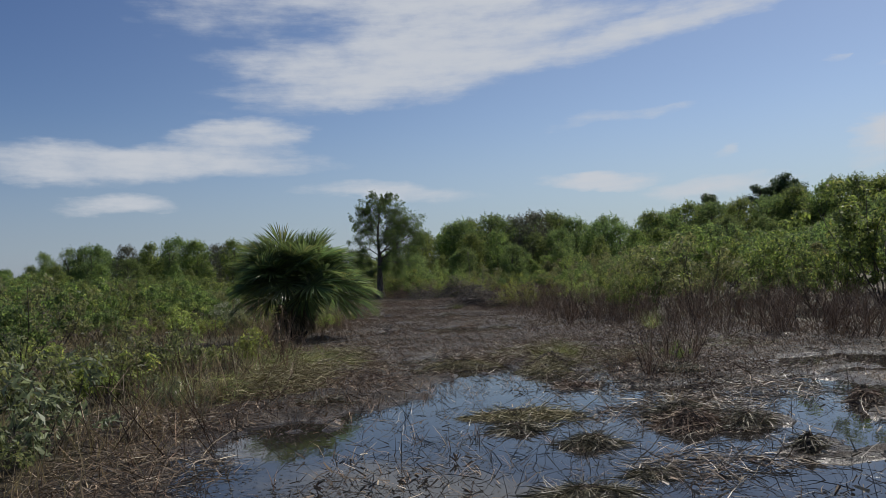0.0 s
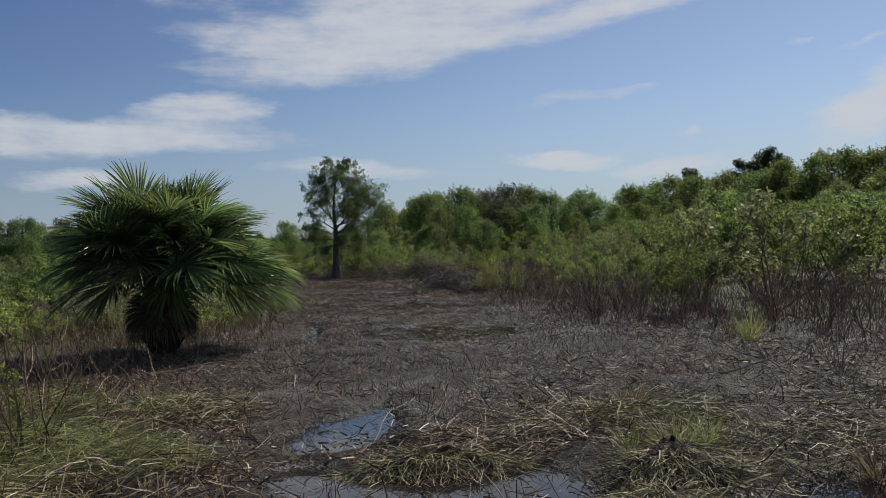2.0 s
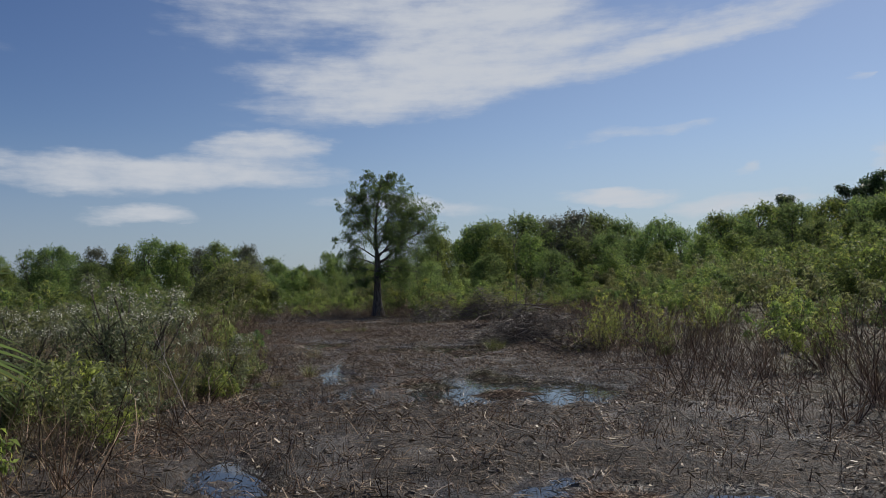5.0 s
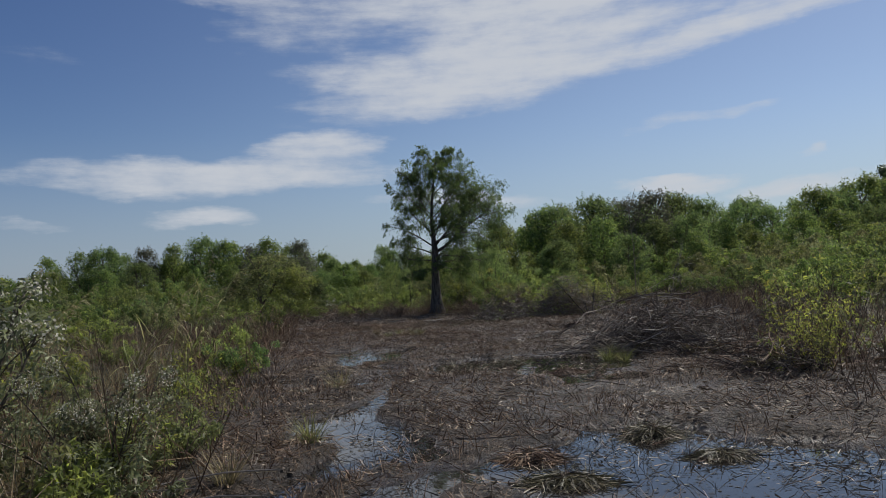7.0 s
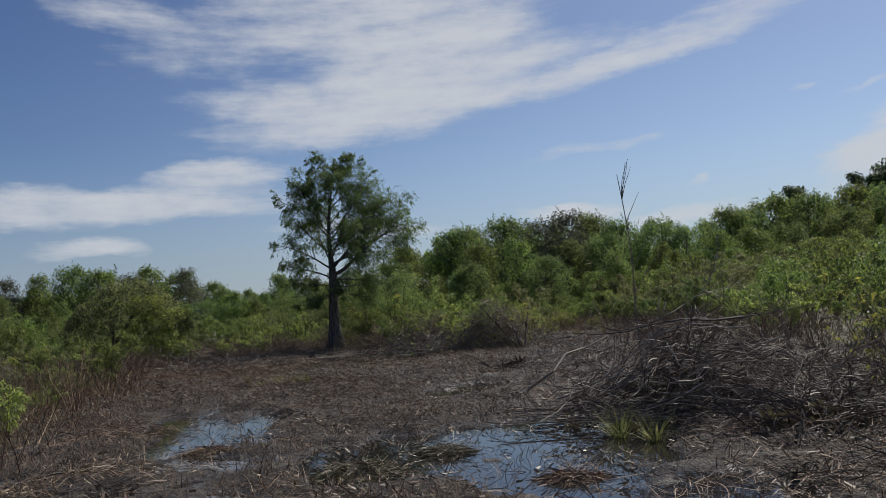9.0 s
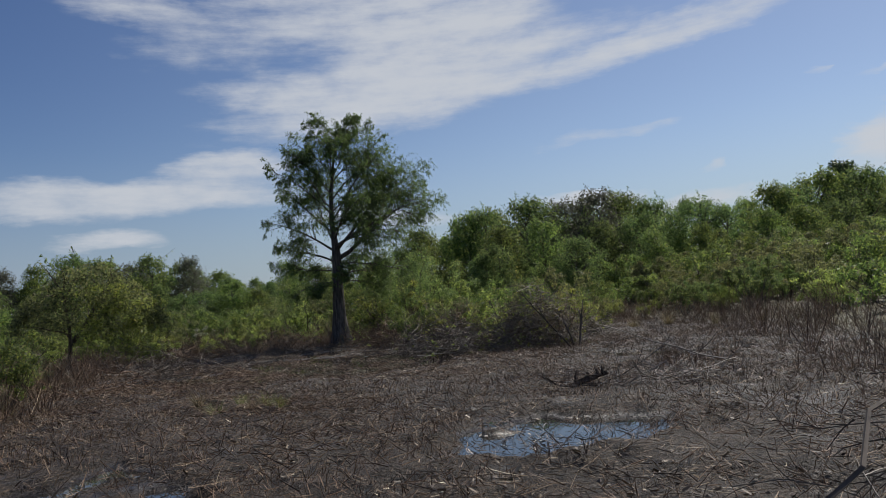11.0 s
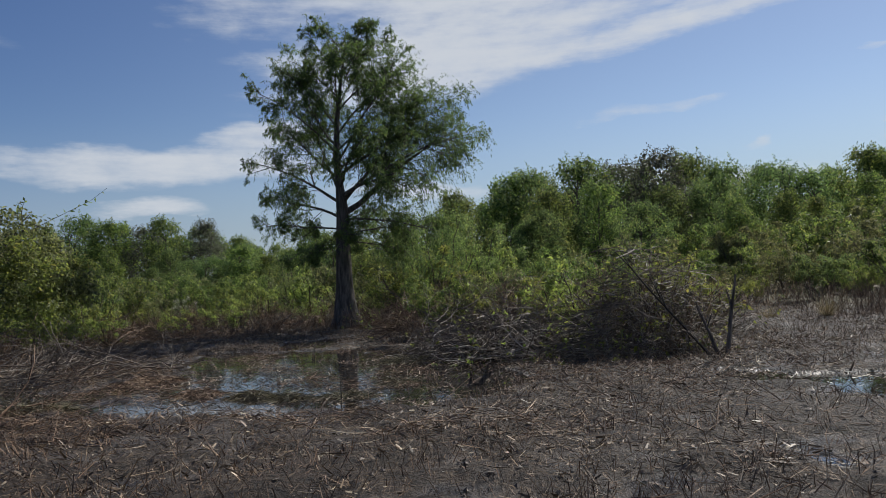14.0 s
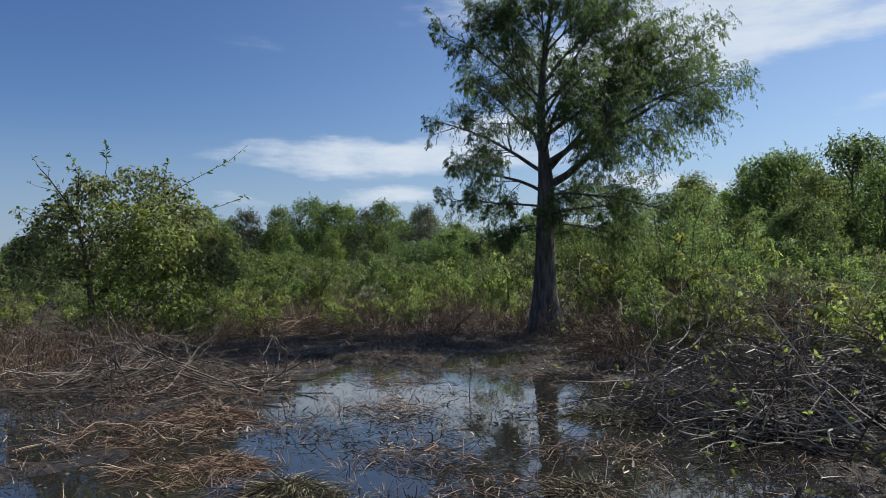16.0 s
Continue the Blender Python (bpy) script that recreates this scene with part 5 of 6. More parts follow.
    tw = sprout(g, br, 9, 0.15, 1.0, 0.85, 0.62, -0.03, 0.2, 4)
    ln = np.linalg.norm(np.diff(tw, axis=1), axis=2).sum(1)
    tw = tw[g.uniform(0, 1, len(tw)) < np.clip(ln / 0.75, 0.12, 1.0)]
    hang = sprout(g, tw, 4, 0.0, 1.0, 0.8, 0.8, -0.35, 0.12, 4)
    part("twig_mass", tubes(tw, taper(tw, 0.006, 0.003)), CYPRESS_BARK, thing)
    part("crown", halved(joined(foliage(g, hang, 15, 0.125, 0.043, 0.5, 0.5, 0.05), foliage(g, tw, 10, 0.125, 0.045, 0.4, 0.5, 0.3))), CYPRESS_LEAF, thing, "feathery fresh green drooping sprays")
    return thing


cypress(-7.0, 81.3)


# ---- brush piles, snags and sticks ----
def brush_pile(label, x, y, rx, ry, h, n, seed, leaf=0, mat=TWIG, big=1.0):
    """A heap of cut branches with their twigs."""
    g = np.random.default_rng(seed)
    thing = empty("brush_pile", label, "brush pile", "brush piles")
    thing.location = (x, y, float(height(x, y)))
    u = g.uniform(0, 1, n) ** 0.5
    a = g.uniform(0, 2 * np.pi, n)
    bx, by = np.cos(a) * u * rx, np.sin(a) * u * ry
    bz = h * (1 - u ** 1.8) * g.uniform(0.1, 1.0, n)
    d = unit(np.stack([g.normal(size=n), g.normal(size=n) * 0.7, g.normal(size=n) * 0.22 + 0.12], 1))
    ln = g.uniform(0.5, 1.9, n) * np.where(g.uniform(0, 1, n) < 0.3, big, 1.0)
    p = grow(g, np.stack([bx, by, bz], 1) - d * ln[:, None] * 0.4, d, ln, -0.04, 0.2, 7)
    br = sprout(g, p, 4, 0.3, 1.0, 0.6, 0.45, 0.0, 0.16, 4)
    tw = sprout(g, br, 2, 0.2, 1.0, 0.6, 0.5, -0.02, 0.2, 3)
    for q in (p, br, tw):
        q[..., 2] = np.maximum(q[..., 2], 0.0)
    dark = g.uniform(0, 1, n) < 0.45
    thick = g.uniform(0.5, 1.35, n) * np.where(ln > 1.9, 1.2, 1.0)
    for k in range(n):
        a, b, c = p[k:k + 1], br[4 * k:4 * k + 4], tw[8 * k:8 * k + 8]
        part("branch", joined(tubes(a, taper(a, 0.0115, 0.004) * thick[k], 4), tubes(b, taper(b, 0.006, 0.003)), tubes(c, taper(c, 0.0035, 0.002))), DARK_TWIG if mat is TWIG and dark[k] else mat, thing)
    if leaf:
        part("vine", foliage(g, tw[:: max(1, len(tw) // leaf)], 4, 0.085, 0.055, 0.2), LIME, thing, "yellow-green climbing leaves")
    return thing


def twig_dome(label, x, y, rx, ry, h, n, seed, mat=DARK_TWIG):
    """A dense dome of thin stems that spring up and hang over to the ground."""
    g = np.random.default_rng(seed)
    thing = empty("twig_dome", label, "brush pile", "twig domes")
    thing.location = (x, y, float(height(x, y)))
    a, u = g.uniform(0, 2 * np.pi, n), np.sqrt(g.uniform(0, 1, n))
    base = np.stack([np.cos(a) * u * rx * 0.75, np.sin(a) * u * ry * 0.75, h * (0.2 + 0.65 * (1 - u * u)) * g.uniform(0.1, 1.0, n)], 1)
    b = a + g.normal(size=n) * 1.2
    d = unit(np.stack([np.cos(b) * 0.9, np.sin(b) * 0.9, g.uniform(-0.1, 0.9, n)], 1))
    p = grow(g, base, d, g.uniform(0.3, 0.85, n) * max(rx, 0.8), -0.14, 0.26, 7)
    p[..., 2] = np.maximum(p[..., 2], 0.0)
    q = sprout(g, p, 3, 0.2, 1.0, 0.7, 0.4, -0.08, 0.2, 4)
    q[..., 2] = np.maximum(q[..., 2], 0.0)
    tagged(part("hanging_stem", joined(tubes(p, taper(p, 0.009, 0.003) * g.uniform(0.6, 1.5, (n, 1))), tubes(q, taper(q, 0.005, 0.002))), mat, thing), kind="stuff")
    core = billow(g, np.array([[0, 0, h * 0.3], [rx * 0.4, 0, h * 0.22], [-rx * 0.4, 0.1, h * 0.2]]), np.array([h * 0.5, h * 0.35, h * 0.35]), 130, 0.14, 0.04, 1.0)
    tagged(part("dead_leaves", core, PALM_DEAD, thing, "brown withered leaves"), kind="stuff")
    return thing


twig_dome("grey-brown dome of hanging dead vines and twigs", 1.0, 67.7, 1.3, 1.0, 2.35, 400, 450, TWIG)
twig_dome("grey-brown tangle of arching dead stems", -1.6, 69.6, 1.9, 1.2, 1.1, 320, 451, TWIG)
twig_dome("grey-brown tangle of arching dead stems", 2.6, 70.6, 1.6, 1.2, 1.2, 240, 452, TWIG)
twig_dome("brown tangle of arching dead stems below the willow", -3.6, 76.5, 2.2, 1.4, 1.2, 300, 453, RUSSET)
twig_dome("brown tangle of arching dead stems beside the pool", -0.6, 72.8, 2.2, 1.4, 1.5, 340, 454, RUSSET)
twig_dome("dark dome of thin dead stems in a heap of branches", 2.2, 48.0, 1.5, 0.9, 0.95, 300, 455, DARK_TWIG)
twig_dome("low dark tangle of dead stems on the mud", 2.6, 45.4, 1.1, 0.6, 0.45, 160, 456, DARK_TWIG)
twig_dome("low dark tangle of dead stems below the shrubs", 2.9, 42.6, 1.0, 0.7, 0.4, 150, 457, DARK_TWIG)
brush_pile("grey heap of cut branches beside a pool", 2.0, 47.6, 2.0, 1.1, 1.15, 170, 401, 0, TWIG, 1.7)
brush_pile("bleached pale branches arching out of a heap", 1.9, 47.3, 1.6, 0.8, 1.45, 40, 420, 0, PALE_TWIG, 1.6)
brush_pile("bleached pale branches arching out of a tangle", -1.5, 70.4, 2.2, 1.2, 1.1, 32, 421, 0, PALE_TWIG, 1.6)
brush_pile("bleached pale branches lying on dead weeds", -14.2, 70.6, 2.8, 1.4, 0.6, 26, 422, 0, PALE_TWIG, 1.8)
brush_pile("grey-brown scatter of cut branches on mud", 4.3, 47.0, 1.7, 1.4, 0.75, 95, 402, 0, TWIG, 1.6)
brush_pile("brown tangle of dead stems below the shrubs", 3.6, 43.6, 1.2, 1.6, 0.45, 60, 416, 0, RUSSET, 1.4)
brush_pile("dark mound of tangled branches overgrown with leaves", 1.0, 68.2, 1.6, 1.2, 2.4, 190, 403, 420, TWIG)
brush_pile("brown tangle of cut twigs beside the pool", -2.0, 70.6, 2.4, 1.6, 1.3, 190, 404, 90, TWIG, 1.7)
brush_pile("brown tangle of cut branches on wet mud", -0.6, 69.4, 2.2, 1.5, 0.9, 130, 405, 60, TWIG, 1.7)
brush_pile("bleached pale twigs lying over cut branches", -0.9, 68.4, 1.9, 1.0, 0.8, 46, 423, 40, PALE_TWIG, 1.4)
brush_pile("grey line of cut twigs below the shrubs", -11.0, 82.6, 3.2, 0.9, 0.85, 110, 406)
brush_pile("low heap of dead branches at the bank", -14.5, 71.5, 3.4, 1.8, 0.6, 120, 407, 0, TWIG, 1.9)
brush_pile("brown tangle of twigs at the foot of a tree", -3.5, 80.0, 3.0, 1.6, 1.2, 130, 408, 300, RUSSET)
brush_pile("low line of cut twigs along the pool's far bank", -10.2, 78.8, 3.2, 0.8, 0.4, 70, 417, 0, TWIG, 1.4)
brush_pile("small heap of black broken branches on mud", 0.7, 56.9, 0.5, 0.25, 0.3, 9, 415, 0, BLACK_TWIG)
brush_pile("low scatter of pale branches on the mud", 2.1, 57.0, 1.2, 0.7, 0.45, 30, 410, 0, PALE_TWIG, 1.6)
brush_pile("russet tangle of dead stems along the bank", -13.2, 78.6, 2.4, 1.1, 0.9, 100, 411, 0, RUSSET)
brush_pile("russet tangle of dead stems along the bank", -17.0, 72.0, 2.2, 1.3, 0.8, 90, 412, 0, RUSSET)
brush_pile("russet tangle of dead stems below the shrubs", -9.0, 82.0, 2.0, 0.9, 0.8, 70, 413, 0, RUSSET)
brush_pile("brown tangle of dead twigs at the pool's edge", -10.4, 63.4, 2.0, 1.3, 0.35, 60, 414, 0, RUSSET)
brush_pile("low scatter of dead twigs by the bank", -11.0, 69.8, 2.4, 1.6, 0.4, 90, 409, 0, TWIG, 1.6)


def bare_sapling(x, y, h, label, lean=(0.0, 0.0), seed=5, r=0.022, mat=BLACK_TWIG, up=4):
    g = np.random.default_rng(seed)
    thing = empty("bare_sapling", label, "sapling")
    thing.location = (x, y, float(height(x, y)))
    p = grow(g, np.array([[0, 0, -0.1]]), unit(np.array([[lean[0], lean[1], 1.0]])), np.array([h]), 0.02, 0.04, 8)
    br = sprout(g, p, up + 3, 0.45, 0.95, 0.5, 0.32, 0.05, 0.1, 5)
    part("stem", tubes(p, taper(p, r, r * 0.3), 6), mat, thing)
    for k in range(len(br)):
        part("branch", tubes(br[k:k + 1], taper(br[k:k + 1], r * 0.4, r * 0.14), 4), mat, thing)
    return thing


bare_sapling(1.7, 49.0, 3.75, "thin leafless sapling that stands in the brush pile", (0.0, 0.0), 5, 0.018, TWIG, 5)
bare_sapling(5.4, 47.2, 1.7, "thin leafless stem beside cut branches", (0.02, 0), 6, 0.02)
bare_sapling(2.0, 66.9, 2.6, "leaning dead pole propped on the brush mound", (-0.75, 0.0), 7, 0.03, BLACK_TWIG, 1)
bare_sapling(2.15, 66.7, 1.5, "dead forked black snag beside the brush mound", (0.22, 0.0), 8, 0.045, CYPRESS_BARK, 4)
bare_sapling(2.05, 66.7, 1.1, "dead forked black snag beside the brush mound", (-0.3, 0.1), 11, 0.04, CYPRESS_BARK, 3)


bare_sapling(-4.25, 32.9, 1.6, "pale bent dead stem leaning over the weeds", (-0.62, 0.3), 21, 0.011, PALE_TWIG, 2)
bare_sapling(-4.9, 33.6, 1.3, "pale bent dead stem leaning over the weeds", (0.5, 0.2), 22, 0.010, PALE_TWIG, 1)
bare_sapling(-5.3, 33.9, 0.9, "pale dry reed stem with a tufted tip", (-0.05, 0.0), 23, 0.009, PALE_TWIG, 1)
bare_sapling(-5.0, 33.5, 0.9, "pale dry reed stem with a tufted tip", (0.03, 0.0), 24, 0.009, PALE_TWIG, 1)


def snag(x, y, size, seed, prongs):
    """A rotten log that leans on the mud, with torn upright prongs."""
    g = np.random.default_rng(seed)
    thing = empty("stump", "dark brown rotten log with torn prongs on wet mud", "stump", "stumps")
    thing.location, thing.scale = (x, y, float(height(x, y))), (size, size, size)
    p = grow(g, np.array([[-0.28, 0, 0.0]]), unit(np.array([[1.0, 0.1, 0.42]])), np.array([0.72]), 0.0, 0.08, 8)
    v, f = tubes(p, np.array([[0.10, 0.105, 0.09, 0.075, 0.06, 0.05, 0.035, 0.012]]), 9)
    part("log", (v + g.normal(size=v.shape) * 0.013, f), ROTTEN, thing)
    for at, lean, ln, r in prongs:
        q = grow(g, p[:, at], unit(np.array([[lean, 0.1 * g.normal(), 1.0]])), np.array([ln]), 0.0, 0.14, 6)
        v, f = tubes(q, r * np.array([[1.0, 0.8, 0.75, 0.6, 0.45, 0.12]]), 7)
        part("prong", (v + g.normal(size=v.shape) * 0.008, f), ROTTEN, thing)
    return thing


snag(0.50, 56.95, 0.8, 3, ((0, 0.3, 0.30, 0.06), (3, -0.3, 0.16, 0.05), (5, -0.35, 0.22, 0.05), (6, -0.1, 0.22, 0.045), (6, 0.9, 0.2, 0.035)))
snag(-2.15, 65.4, 0.8, 2, ((1, 0.1, 0.35, 0.05), (5, 0.2, 0.25, 0.04)))
bare_sapling(-5.9, 70.4, 0.75, "thin forked dead twig standing in the pool", (0.05, 0.0), 9, 0.012, BLACK_TWIG, 2)
bare_sapling(-4.05, 63.6, 0.75, "thin dead stem standing in the mud", (0.05, 0.0), 10, 0.012, BLACK_TWIG, 2)

# loose sticks on the mud
STICKS = []
for i in range(5):
    gs = np.random.default_rng(500 + i)
    p = grow(gs, np.array([[-0.5, 0, 0.02]]), np.array([[1.0, 0, 0]]), np.array([1.0]), 0.0, 0.1, 7)
    p[..., 2] = np.abs(p[..., 2] - 0.02) * 0.5 + 0.02
    b = sprout(gs, p, 2, 0.3, 0.9, 0.6, 0.35, 0.05, 0.1, 4)
    ob = part("fallen_stick", joined(tubes(p, taper(p, 0.010, 0.004), 5), tubes(b, taper(b, 0.005, 0.002), 5)), TWIG if i < 2 else (DARK_TWIG if i < 4 else BLACK_TWIG))
    tagged(ob, "bleached crooked dead stick on the mud", "stick", "fallen sticks")
    STICKS.append(ob)
for i in range(170):
    sy = float(g.uniform(6, 80))
    sx = float(g.uniform(left_edge(sy), right_edge(sy)))
    if wetness(sx, sy) or wetness(sx + 0.4, sy):
        continue
    ob = pick(STICKS)
    m = Matrix.Translation((sx, sy, max(float(height(sx, sy)), LEVEL) + 0.01)) @ Matrix.Rotation(turn(), 4, "Z") @ Matrix.Rotation(float(g.uniform(-0.25, 0.05)), 4, "Y")
    s = float(g.uniform(0.4, 1.1))
    m = m @ Matrix.Diagonal((s, s, s, 1))
    if ob not in used:
        used.add(ob)
        ob.matrix_basis = m
    else:
        k = ob.scale.copy()
        copy_thing(ob, m @ Matrix.Diagonal((1 / k.x, 1 / k.y, 1 / k.z, 1)))


# long pale stems that lie along the pool's west edge
LONG = []
for i in range(2):
    gs = np.random.default_rng(520 + i)
    p = grow(gs, np.array([[-0.9, 0, 0.03]]), np.array([[1.0, 0, 0.02]]), np.array([1.8]), 0.0, 0.07, 9)
    p[..., 2] = np.abs(p[..., 2] - 0.03) * 0.6 + 0.03
    b = sprout(gs, p, 2, 0.4, 0.9, 0.5, 0.3, 0.1, 0.1, 5)
    LONG.append(tagged(part("long_stem", joined(tubes(p, taper(p, 0.013, 0.006), 6), tubes(b, taper(b, 0.006, 0.003), 5)), PALE_TWIG), "long pale dead stem lying at the pool's edge", "stick", "long stems"))
for i, (lx, ly, lt, ls) in enumerate(((-4.3, 36.0, 0.05, 1.1), (-4.7, 35.7, 0.12, 0.9), (-3.9, 35.4, -0.2, 0.8), (-5.2, 36.3, 0.5, 0.7), (-4.2, 35.0, 0.9, 0.7), (-7.4, 59.0, 0.5, 0.8), (2.9, 46.6, -0.3, 0.9), (3.6, 47.4, 0.4, 1.0), (-3.6, 21.4, 0.35, 0.9), (3.4, 36.9, -0.1, 1.2))):
    m = Matrix.Translation((lx, ly, max(float(height(lx, ly)), LEVEL) + 0.05)) @ Matrix.Rotation(lt, 4, "Z") @ Matrix.Diagonal((ls, ls, ls, 1))
    ob = LONG[i % 2]
    if ob not in used:
        used.add(ob)
        ob.matrix_basis = m
    else:
        k = ob.scale.copy()
        copy_thing(ob, m @ Matrix.Diagonal((1 / k.x, 1 / k.y, 1 / k.z, 1)))


# ---- mats of mown reed ----
def reed_mat(x, y, rx, ry, n, seed, way=0.0, tall=0.18, mat=PALE_STRAW, label="swirled mat of pale mown reeds beside the pool"):
    """A heaped mat of long flattened reed leaves."""
    g = np.random.default_rng(seed)
    u, a = np.sqrt(g.uniform(0, 1, n)), g.uniform(0, 2 * np.pi, n)
    bx, by = np.cos(a) * u * rx, np.sin(a) * u * ry
    gz = np.maximum(height(x + bx, y + by), LEVEL) + tall * (1 - u ** 2) * g.uniform(0.1, 1, n)
    b = way + g.normal(size=n) * 1.5
    d = np.stack([np.cos(b), np.sin(b), g.uniform(0.0, 0.5, n)], 1)
    p = grow(g, np.stack([bx, by, gz], 1), unit(d), g.uniform(0.12, 0.5, n) * (1.3 if y < 20 else 1.0), -0.14, 0.2, 5)
    floor = np.maximum(height(x + p[..., 0], y + p[..., 1]), LEVEL) + 0.006
    p[..., 2] = np.maximum(p[..., 2], floor)
    ob = part("reed_mat", flat_blades(g, p, np.array([[0.7, 1, 0.9, 0.6, 0.1]]) * g.uniform(0.003, 0.009, (n, 1)) * (1.25 if y < 20 else 1.0)), mat)
    ob.location = (x, y, 0)
    return tagged(ob, label, "reed mat", "mown reed mats")


g = np.random.default_rng(91)
MATS = [(-3.4, 13.2, 1.3, 1.2, 700), (-2.2, 15.0, 1.0, 0.9, 420), (0.7, 15.9, 1.1, 0.4, 500), (3.3, 15.0, 1.3, 0.9, 400), (-3.0, 17.6, 1.4, 1.0, 450),
                                         (3.1, 9.9, 1.2, 0.4, 320), (1.2, 9.6, 0.5, 0.25, 140), (4.6, 11.0, 1.0, 0.5, 300), (2.4, 7.0, 0.8, 0.35, 220), (1.9, 16.4, 1.2, 0.8, 350),
                                         (-4.0, 10.0, 1.2, 1.0, 450), (-3.2, 7.6, 0.9, 0.9, 350), (5.6, 16.6, 1.5, 1.0, 350), (-4.6, 35.2, 0.7, 0.6, 200), (-5.6, 46.0, 1.2, 1.0, 350),
                                         ]
MATS += [(-6.6, 49.5, 1.2, 1.3, 320), (-4.6, 57.6, 1.6, 0.8, 420), (-6.6, 58.6, 1.2, 0.8, 320), (1.2, 43.3, 1.1, 0.7, 260), (-7.8, 62.6, 1.4, 0.9, 360),
                                         (-4.6, 62.6, 1.3, 0.6, 300), (-2.2, 61.4, 1.2, 0.6, 280), (-8.6, 66.6, 1.0, 0.8, 300), (-5.0, 72.6, 1.0, 0.5, 260), (-4.0, 65.8, 0.8, 0.4, 200), (-6.8, 65.4, 1.0, 0.35, 260), (-5.2, 66.6, 0.7, 0.3, 200),
                                         (-8.2, 67.6, 0.9, 0.35, 240), (-3.6, 67.4, 0.7, 0.3, 180), (-9.6, 69.2, 1.0, 0.4, 240), (-6.6, 69.0, 0.6, 0.25, 160), (-7.6, 71.6, 0.8, 0.3, 180)]
for i, (mx, my, rx, ry, n) in enumerate(MATS):
    reed_mat(mx, my, rx, ry, int(n * (1.5 if my < 20 else 1.5)), 600 + i, float(g.uniform(-0.6, 0.6)) + (3.14 if i % 2 else 0.0), 0.18, (PALE_STRAW if i % 3 == 0 else STRAW) if my < 36 else (STRAW if i % 3 and my < 55 else RUSSET),
             "swirled mat of tan mown reeds beside the pool" if my < 36 else "brown mat of crushed reeds and weed stems")

for i, (mx, my, rx, ry, n) in enumerate(((-3.6, 16.2, 1.2, 1.0, 800), (-3.0, 14.0, 1.0, 0.8, 650), (-4.6, 18.2, 1.2, 0.9, 550), (-2.6, 17.8, 0.8, 0.7, 350), (-4.2, 12.2, 1.0, 0.9, 500), (2.3, 16.2, 0.8, 0.5, 300), (-2.6, 15.6, 0.9, 0.7, 500), (-3.2, 12.6, 1.1, 0.9, 600))):
    reed_mat(mx, my, rx, ry, 2 * n, 650 + i, float(g.uniform(-0.5, 0.5)), 0.36, GREEN_GRASS if i % 2 == 0 else PALE_STRAW, "yellow-green mat of flattened grass on the mud")


# ---- vine-hung small tree on the west bank ----
def vine_tree(x, y):
    """A crooked trunk under a broad dome of twigs and vines, its sunny side given a lighter leaf colour as if lit."""
    g = np.random.default_rng(55)
    thing = empty("vine_hung_tree", "small crooked tree draped with vines and bright leaves", "tree")
    thing.location = (x, y, float(height(x, y)))
    s0 = grow(g, np.array([[0, 0, -0.1], [0.05, 0.1, 1.2]]), unit(np.array([[0.06, 0, 1.0], [0.7, 0.1, 1.0]])), np.array([4.2, 3.4]), 0.05, 0.09, 9)
    s1 = sprout(g, s0, 14, 0.35, 1.0, 1.0, 0.5, 0.0, 0.16, 5)
    s2 = sprout(g, s1, 6, 0.2, 1.0, 0.8, 0.5, -0.06, 0.2, 4)
    part("trunk", joined(tubes(s0, taper(s0, 0.10, 0.03), 8), tubes(s1, taper(s1, 0.03, 0.008), 5)), STEM, thing)
    tagged(part("twig_mass", tubes(s2, taper(s2, 0.008, 0.003)), STEM, thing), kind="stuff")
    start = np.array([[2.0, -0.2, 3.6], [2.6, 0, 3.3], [-0.4, 0, 4.1], [-2.0, 0, 2.8], [0.3, 0, 4.4]])
    arm = grow(g, start, unit(np.array([[1.0, 0, 0.35], [1.0, 0.2, 0.25], [-0.45, 0, 0.9], [-0.8, 0, 0.6], [0.2, 0, 1.0]])), np.array([2.9, 1.8, 1.2, 1.1, 0.8]), 0.03, 0.09, 6)
    for k in range(len(arm)):
        part("arm", tubes(arm[k:k + 1], taper(arm[k:k + 1], 0.010, 0.004), 5), STEM, thing)
    part("arm_foliage", foliage(g, arm, 16, 0.15, 0.07, 0.2, 0.6, 0.35), GREEN, thing)
    n = 190
    a, b = g.uniform(0, 2 * np.pi, n), np.arccos(g.uniform(-0.05, 1, n))
    px = 0.85 + 2.95 * np.sin(b) * np.cos(a)
    top = np.interp(px, [-2.4, -1.2, 0.2, 1.6, 2.7, 3.8], [3.1, 4.0, 4.6, 4.75, 4.2, 3.3])
    dome = np.stack([px, 1.7 * np.sin(b) * np.sin(a), 1.7 + (top - 2.1) * np.cos(b)], 1)
    part("crown", billow(g, dome, g.uniform(0.28, 0.55, n), 58, 0.12, 0.07, 0.9), OLIVE, thing, "olive-brown mass of vine leaves")
    part("sparse_leaves", foliage(g, s2, 4, 0.12, 0.07, 0.1, 0.6, 0.3), GREEN, thing)
    k = 85
    low = np.stack([g.uniform(0.9, 3.7, k), g.uniform(-1.6, 0.6, k), g.uniform(0.7, 3.4, k)], 1)
    low[:, 2] *= np.interp(low[:, 0], [0.9, 2.6, 3.6], [1.0, 1.0, 0.8])
    # lime in place of olive paints the sunlight on this side
    part("vine", billow(g, low, g.uniform(0.22, 0.45, k), 64, 0.12, 0.065, 0.9), LIME, thing, "vine leaves coloured lighter yellow-green for the sunlit side")
    return thing


